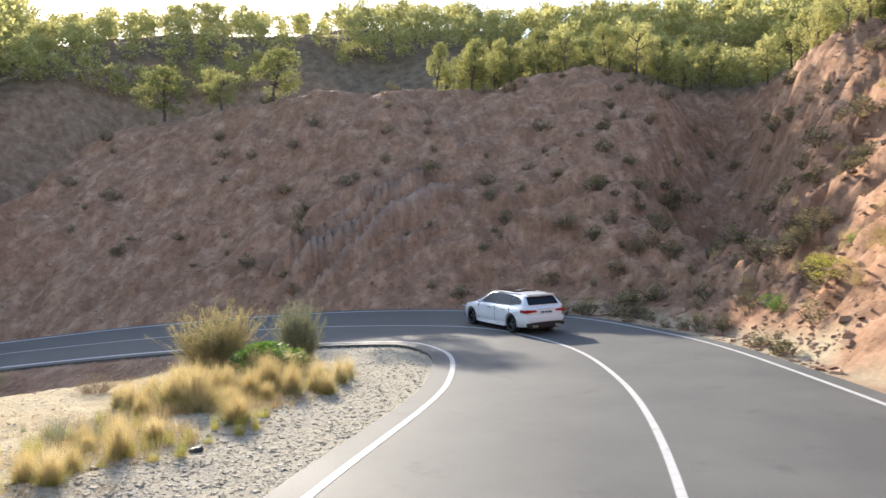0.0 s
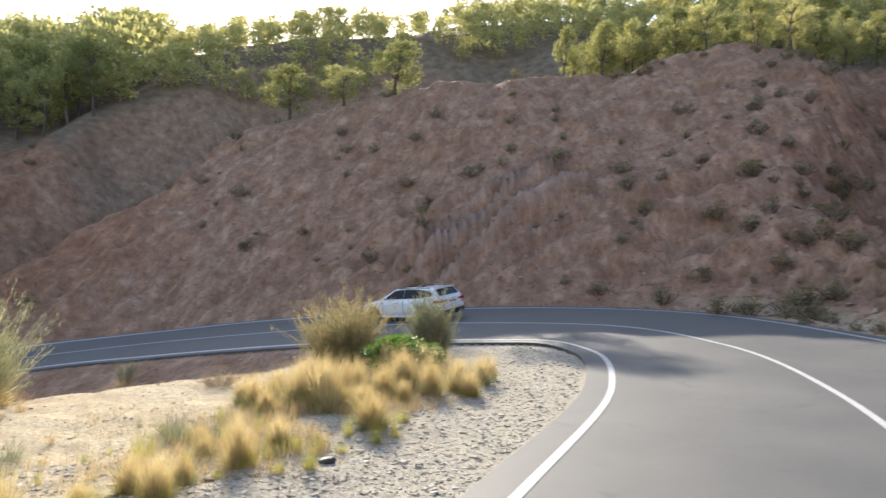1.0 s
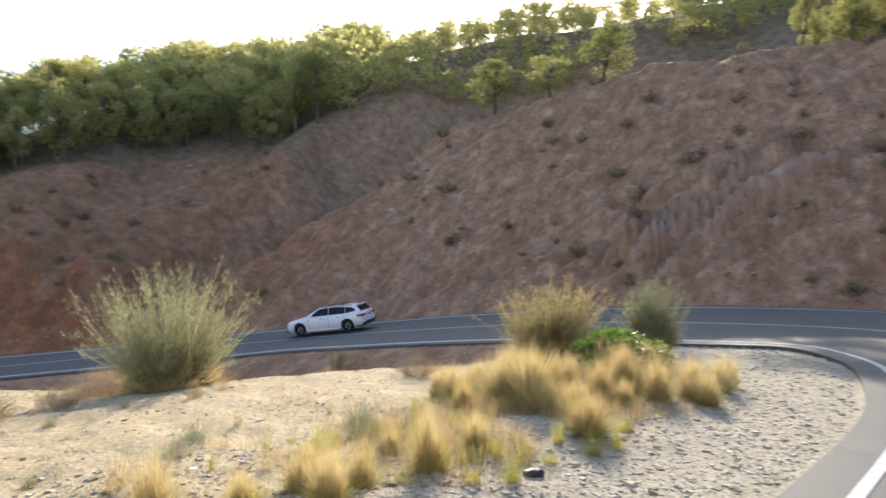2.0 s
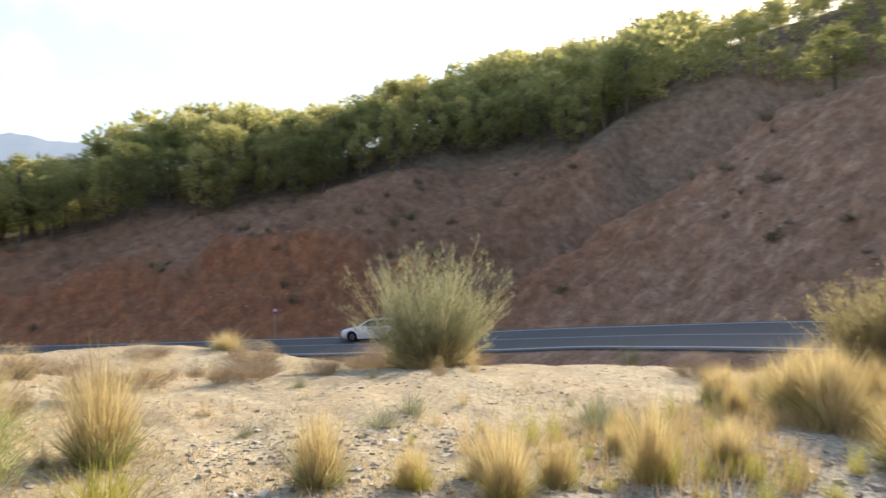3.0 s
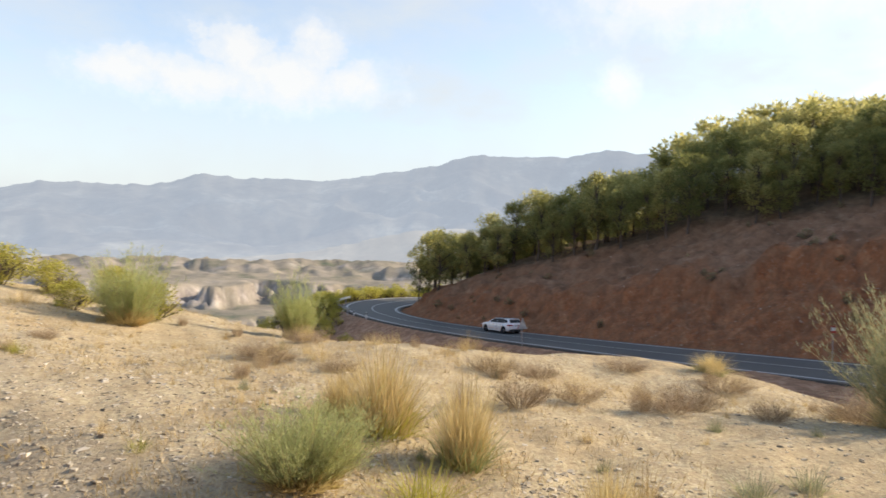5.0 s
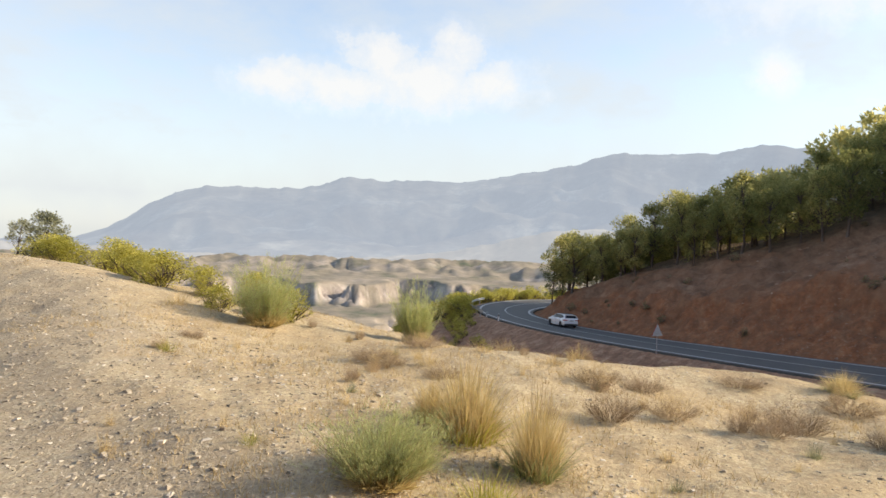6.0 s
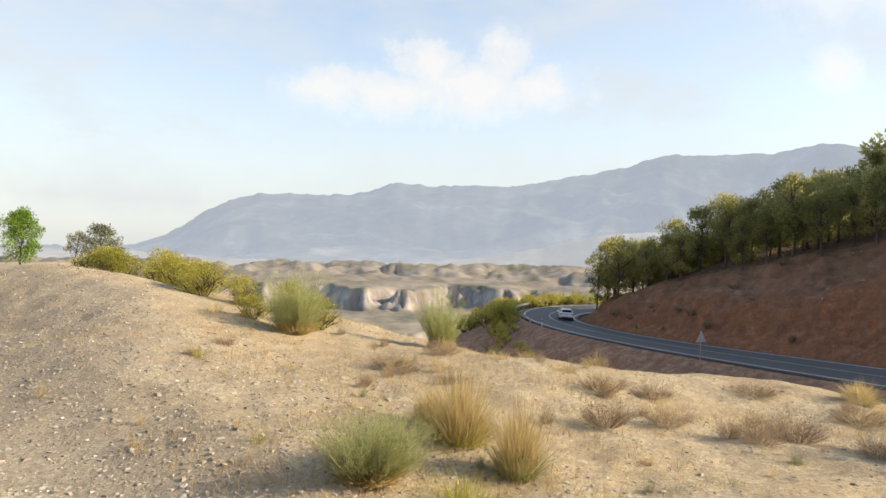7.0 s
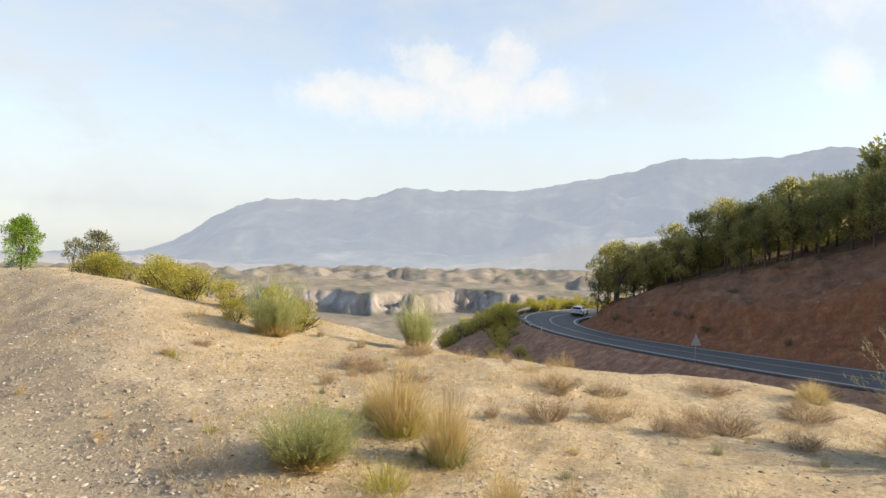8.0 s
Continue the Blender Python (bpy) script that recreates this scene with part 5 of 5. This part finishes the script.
def car_body():
    wide = [(-2.47, 0.66), (-2.42, 0.76), (-2.3, 0.85), (-2.0, 0.905), (-1.5, 0.925), (0, 0.915), (1.4, 0.925), (1.9, 0.89), (2.2, 0.80), (2.38, 0.66), (2.46, 0.48)]
    deck = [(-2.47, 0.92), (-2.40, 0.99), (-2.2, 1.0), (0.8, 0.99), (1.05, 0.985), (1.5, 0.93), (2.0, 0.84), (2.3, 0.74), (2.46, 0.62)]
    low = [(-2.47, 0.40), (-2.38, 0.30), (-2.0, 0.26), (0, 0.23), (2.0, 0.24), (2.46, 0.28)]
    ys = np.unique(np.concatenate([np.linspace(-2.47, 2.46, 90)] + [a + 0.40 * np.cos(np.linspace(0, math.pi, 17)) for a in AXLES]))
    bm = bmesh.new()
    rows = []
    for y in ys:
        w, dk, lo = lerp_table(y, wide), lerp_table(y, deck), lerp_table(y, low)
        arch = max([math.sqrt(max(0, 0.40 ** 2 - (y - a) ** 2)) + 0.335 if abs(y - a) < 0.40 else 0 for a in AXLES])
        edge = max(lo, arch)
        bulge = 0.015 if arch else 0
        top = min(dk, 0.97)
        sh = max(edge + 0.05, min(0.78, dk - 0.10))
        half = [(w * 0.62, edge - (0 if arch else 0.02)), (w * 0.985 + bulge, edge), (w + bulge, max(edge + 0.02, min(0.55, sh - 0.03))), (w * 0.992, sh), (w * 0.955, top - 0.03), (w * 0.90, top), (w * 0.5, dk + 0.012), (0.0, dk + 0.02)]
        rows.append([bm.verts.new((x, y, z)) for x, z in half] + [bm.verts.new((-x, y, z)) for x, z in half[-2::-1]])
    for a, b in zip(rows, rows[1:]):
        for i in range(len(a) - 1):
            bm.faces.new((a[i], a[i + 1], b[i + 1], b[i]))
    bm.faces.new(rows[0])
    bm.faces.new(rows[-1][::-1])
    bmesh.ops.recalc_face_normals(bm, faces=bm.faces)
    for f in bm.faces:
        f.smooth = True
    return bm


CABIN = [(-2.36, 0.965), (-2.30, 1.08), (-2.06, 1.34), (-1.94, 1.395), (-1.5, 1.432), (-0.7, 1.462), (-0.1, 1.455), (0.25, 1.41), (1.12, 0.975)]


def cabin_half(z):
    return 0.845 - 0.10 * np.clip((z - 0.97) / 0.3, 0, 1) - 0.145 * np.clip((z - 1.20) / 0.26, 0, 1) ** 1.3


def car_cabin():
    """Roof, pillars and rear hatch in body colour: a shell across the profile."""
    bm = bmesh.new()
    rows = []
    for y, z in CABIN:
        h = float(cabin_half(z))
        crown = 0.025 if z > 1.3 else 0.0
        rows.append([bm.verts.new((x * h, y, z + crown * (1 - (x) ** 2) - (0.02 if abs(x) == 1 else 0))) for x in (-1, -0.93, -0.6, -0.2, 0.2, 0.6, 0.93, 1)])
    for a, b in zip(rows, rows[1:]):
        for i in range(7):
            bm.faces.new((a[i], a[i + 1], b[i + 1], b[i]))
    for side in (0, 7):
        edge = [r[side] for r in rows]
        s = -1 if side == 0 else 1
        foot = [bm.verts.new((s * 0.852, float(np.clip(v.co.y, -2.34, 1.1)), 0.955)) for v in edge]
        for i in range(len(edge) - 1):
            if edge[i].co.z > 0.96 or edge[i + 1].co.z > 0.96:
                bm.faces.new((edge[i], edge[i + 1], foot[i + 1], foot[i]))
    bmesh.ops.recalc_face_normals(bm, faces=bm.faces)
    for f in bm.faces:
        f.smooth = True
    return bm


def pane(bm, pts, out):
    """A thin pane laid on the points, moved out along a direction."""
    o = Vector(out)
    a = [bm.verts.new(Vector(p) + o * 0.012) for p in pts]
    b = [bm.verts.new(Vector(p) - o * 0.01) for p in pts]
    bm.faces.new(a)
    bm.faces.new(b[::-1])
    for i in range(len(pts)):
        bm.faces.new((a[i], b[i], b[(i + 1) % len(pts)], a[(i + 1) % len(pts)]))
    bmesh.ops.recalc_face_normals(bm, faces=bm.faces)


def wheel(parent, x, y):
    hub = new("wheel")
    hub.parent = parent
    hub.matrix_basis = pose(x, y, WHEEL_R)
    s = 1 if x > 0 else -1
    bm = bmesh.new()
    prof = [(0.235, -0.11), (0.30, -0.125), (0.335, -0.11), (0.345, -0.06), (0.345, 0.06), (0.335, 0.11), (0.30, 0.125), (0.235, 0.11)]
    rings = []
    for k in range(32):
        a = 6.2832 * k / 32
        rings.append([bm.verts.new((o, r * math.cos(a), r * math.sin(a))) for r, o in prof])
    for k in range(32):
        a, b = rings[k], rings[(k + 1) % 32]
        for i in range(len(prof) - 1):
            bm.faces.new((a[i], a[i + 1], b[i + 1], b[i]))
    bmesh.ops.recalc_face_normals(bm, faces=bm.faces)
    part("tyre", bm, RUBBER, hub)
    bm = bmesh.new()
    rings = []
    for k in range(32):
        a = 6.2832 * k / 32
        rings.append([bm.verts.new((o, r * math.cos(a), r * math.sin(a))) for r, o in ((0.236, -0.10), (0.22, -0.09), (0.215, 0.085), (0.236, 0.10))])
    for k in range(32):
        a, b = rings[k], rings[(k + 1) % 32]
        for i in range(3):
            bm.faces.new((a[i], a[i + 1], b[i + 1], b[i]))
    for k in range(5):
        for dlt in (-0.11, 0.11):
            a = 6.2832 * k / 5 + dlt
            tube(bm, (s * 0.07, 0.03 * math.cos(a), 0.03 * math.sin(a)), (s * 0.085, 0.222 * math.cos(a), 0.222 * math.sin(a)), 0.022, 6, 0.015)
    part("rim", bm, RIM_METAL, hub)
    bm = bmesh.new()
    tube(bm, (s * 0.055, 0, 0), (s * 0.10, 0, 0), 0.045, 14)
    part("hub_cap", bm, CHROME, hub)
    bm = bmesh.new()
    tube(bm, (s * 0.01, 0, 0), (s * 0.03, 0, 0), 0.17, 24)
    part("brake_disc", bm, STEEL, hub)
    return hub


def build_car():
    car = new("estate_car")
    body = part("body", car_body(), WHITE, car)
    part("cabin", car_cabin(), WHITE, car)
    # floor and dark wheel wells
    bm = bmesh.new()
    box(bm, -0.60, 0.60, -2.3, 2.3, 0.20, 0.62)
    part("underbody", bm, BLACK, car)
    for y in AXLES:
        bm = bmesh.new()
        box(bm, -0.80, 0.80, y - 0.395, y + 0.395, 0.50, 0.72)
        part("wheel_well", bm, BLACK, car)
    # windows
    for s in (-1, 1):
        def on(y, z):
            zt = float(np.interp(y, [q[0] for q in CABIN], [q[1] for q in CABIN])) - 0.02
            ht = float(cabin_half(zt + 0.02))
            u = np.clip((z - 0.955) / max(zt - 0.955, 0.01), 0, 1)
            return (s * (0.852 + (ht - 0.852) * u), y, z)
        for pts in (((0.80, 1.00), (-0.345, 1.005), (-0.345, 1.395), (0.16, 1.375), (0.32, 1.315)),
                    ((-0.375, 1.005), (-1.37, 1.02), (-1.37, 1.365), (-0.9, 1.392), (-0.375, 1.398)),
                    ((-1.40, 1.025), (-2.02, 1.10), (-1.97, 1.23), (-1.74, 1.315), (-1.40, 1.36))):
            bm = bmesh.new()
            pane(bm, [on(*q) for q in pts], (s, 0, 0.3))
            part("side_window", bm, GLASS, car)
        bm = bmesh.new()
        tube(bm, (s * 0.60, -1.75, 1.425), (s * 0.62, 0.05, 1.455), 0.016, 8)
        part("roof_rail", bm, BLACK, car)
        bm = bmesh.new()
        bmesh.ops.create_icosphere(bm, subdivisions=2, radius=1.0, matrix=Matrix.Translation((s * 0.98, 0.62, 1.04)) @ Matrix.Diagonal((0.11, 0.06, 0.075, 1)))
        box(bm, min(s * 0.84, s * 0.92), max(s * 0.84, s * 0.92), 0.60, 0.65, 1.0, 1.03)
        part("mirror", bm, WHITE, car)
        for y in (0.02, -0.98):
            bm = bmesh.new()
            box(bm, min(s * 0.905, s * 0.945), max(s * 0.905, s * 0.945), y - 0.11, y + 0.11, 0.835, 0.862)
            part("door_handle", bm, CHROME, car)
        for y in (0.86, -0.36, -1.36):
            bm = bmesh.new()
            box(bm, min(s * 0.90, s * 0.924), max(s * 0.90, s * 0.924), y - 0.005, y + 0.005, 0.34 if y > -1 else 0.72, 0.93)
            part("door_gap", bm, BLACK, car)
        bm = bmesh.new()
        box(bm, min(s * 0.80, s * 0.935), max(s * 0.80, s * 0.935), -1.02, 0.98, 0.215, 0.275)
        part("side_skirt", bm, WHITE, car)
        # tail lamp wraps round the corner
        bm = bmesh.new()
        prism(bm, [(s * 0.40, 0.83), (s * 0.80, 0.80), (s * 0.80, 0.915), (s * 0.42, 0.895)], -2.49, -2.40)
        box(bm, min(s * 0.76, s * 0.892), max(s * 0.76, s * 0.892), -2.42, -2.10, 0.80, 0.90)
        part("tail_lamp", bm, RED_LAMP, car)
        bm = bmesh.new()
        prism(bm, [(s * 0.50, 0.62), (s * 0.80, 0.66), (s * 0.83, 0.735), (s * 0.55, 0.73)], 2.15, 2.40)
        part("headlamp", bm, CLEAR_LAMP, car)
        for dx in (0.44, 0.56):
            bm = bmesh.new()
            tube(bm, (s * dx, -2.50, 0.315), (s * dx, -2.30, 0.315), 0.048, 14)
            part("exhaust_tip", bm, CHROME, car)
    bm = bmesh.new()
    pane(bm, [(-0.66, -2.318, 1.075), (0.66, -2.318, 1.075), (0.60, -2.085, 1.335), (-0.60, -2.085, 1.335)], (0, -0.75, 0.6))
    part("rear_window", bm, GLASS, car)
    bm = bmesh.new()
    pane(bm, [(-0.70, 0.99, 1.035), (0.70, 0.99, 1.035), (0.585, 0.36, 1.365), (-0.585, 0.36, 1.365)], (0, 0.5, 0.86))
    part("windscreen", bm, GLASS, car)
    bm = bmesh.new()
    prism(bm, [(-0.60, 1.375), (0.60, 1.375), (0.57, 1.425), (-0.57, 1.425)], -2.16, -1.92)
    part("rear_spoiler", bm, WHITE, car)
    bm = bmesh.new()
    pane(bm, [(-0.45, -1.2, 1.468), (0.45, -1.2, 1.468), (0.45, -0.05, 1.477), (-0.45, -0.05, 1.477)], (0, 0, 1))
    part("sunroof", bm, GLASS, car)
    bm = bmesh.new()
    prism(bm, [(-0.78, 0.30), (0.78, 0.30), (0.80, 0.42), (0.55, 0.455), (-0.55, 0.455), (-0.80, 0.42)], -2.485, -2.36)
    part("diffuser", bm, BLACK, car)
    bm = bmesh.new()
    prism(bm, [(-0.74, 0.50), (0.74, 0.50), (0.76, 0.66), (-0.76, 0.66)], -2.50, -2.40)
    part("rear_bumper", bm, WHITE, car)
    bm = bmesh.new()
    prism(bm, [(-0.27, 0.76), (0.27, 0.76), (0.27, 0.87), (-0.27, 0.87)], -2.496, -2.45)
    plate = part("number_plate", bm, PLATE, car)
    for x0 in (-0.22, -0.05, 0.10):
        bm = bmesh.new()
        box(bm, x0, x0 + 0.12, -2.502, -2.497, 0.785, 0.845)
        part("plate_bar", bm, BLACK, plate)
    bm = bmesh.new()
    prism(bm, [(-0.36, 0.925), (0.36, 0.925), (0.36, 0.945), (-0.36, 0.945)], -2.478, -2.42)
    part("chrome_strip", bm, CHROME, car)
    bm = bmesh.new()
    prism(bm, [(-0.36, 0.42), (0.36, 0.42), (0.42, 0.66), (-0.42, 0.66)], 2.40, 2.475)
    part("grille", bm, BLACK, car)
    bm = bmesh.new()
    prism(bm, [(-0.74, 0.24), (0.74, 0.24), (0.70, 0.34), (-0.70, 0.34)], 2.10, 2.40)
    part("front_splitter", bm, BLACK, car)
    wheels = [wheel(car, s * TRACK, y) for y in AXLES for s in (-1, 1)]
    car.scale = (0.96, 0.96, 0.96)
    tagged(car, "white estate car with dark wheels driving along the road", "car")
    return car, wheels


estate, car_wheels = build_car()

# seconds, x, y and heading of the car
DRIVE = [(0.0, 2.55, 26.1, 27), (0.5, -1.60, 30.2, 44), (1.0, -7.25, 31.7, 61), (1.6, -17.2, 34.9, 84), (2.3, -28.55, 34.8, 111), (2.75, -35.25, 32.15, 121), (3.2, -42.1, 26.7, 127), (3.5, -45.7, 23.2, 129), (4.0, -52.1, 16.4, 130), (4.5, -59.4, 10.2, 131), (5.0, -66.7, 3.6, 130), (5.6, -71.8, -1.6, 127), (6.3, -78.6, -7.3, 119), (6.5, -81.0, -9.0, 116), (7.0, -87.8, -12.3, 108), (7.5, -95.0, -13.5, 100), (8.0, -102.6, -13.9, 90)]


def surface(x, y):
    i = int(np.argmin((RC[:, 0] - x) ** 2 + (RC[:, 1] - y) ** 2))
    o = float((np.array([x, y]) - RC[i, :2]) @ RN[i])
    i2 = min(max(i + (1 if ((np.array([x, y]) - RC[i, :2]) @ RT[i]) > 0 else -1), 0), len(RC) - 1)
    u = min(abs(float((np.array([x, y]) - RC[i, :2]) @ RT[i])) / 0.5, 1)
    z0, z1 = RC[i, 2] + RC[i, 5] * o, RC[i2, 2] + RC[i2, 5] * o
    return float(z0 + (z1 - z0) * u)


def on_road(x, y, yaw):
    """The car's pose with its wheels on the road's surface."""
    a = radians(yaw)
    f, r = Vector((-math.sin(a), math.cos(a))), Vector((math.cos(a), math.sin(a)))
    p = Vector((x, y))
    zf, zb = surface(*(p + 1.45 * f)), surface(*(p - 1.49 * f))
    zr, zl = surface(*(p + 0.8 * r)), surface(*(p - 0.8 * r))
    return pose(x, y, (zf + zb) / 2 + 0.004, math.degrees(math.atan2(zf - zb, 2.94)), -math.degrees(math.atan2(zr - zl, 1.6)), yaw)


def motions():
    rows = [(t, on_road(x, y, yaw)) for t, x, y, yaw in DRIVE]
    walk(estate, rows)
    xs = np.array([(q[1], q[2]) for q in DRIVE])
    run = np.concatenate([[0], np.cumsum(np.hypot(*np.diff(xs, axis=0).T))])
    ts = np.arange(0, 8.01, 0.1)
    go = np.interp(ts, [q[0] for q in DRIVE], run)
    # five-spoke wheels look alike every 72 degrees, so the true turn is taken down by whole fifths
    turn = [0.0]
    for a, b in zip(go, go[1:]):
        turn.append(turn[-1] - (math.degrees((b - a) / WHEEL_R) % 72.0))
    for w in car_wheels:
        p = w.matrix_basis.translation.copy()
        walk(w, [(float(t), pose(p.x, p.y, p.z, q, 0, 0)) for t, q in zip(ts, turn)])


motions()
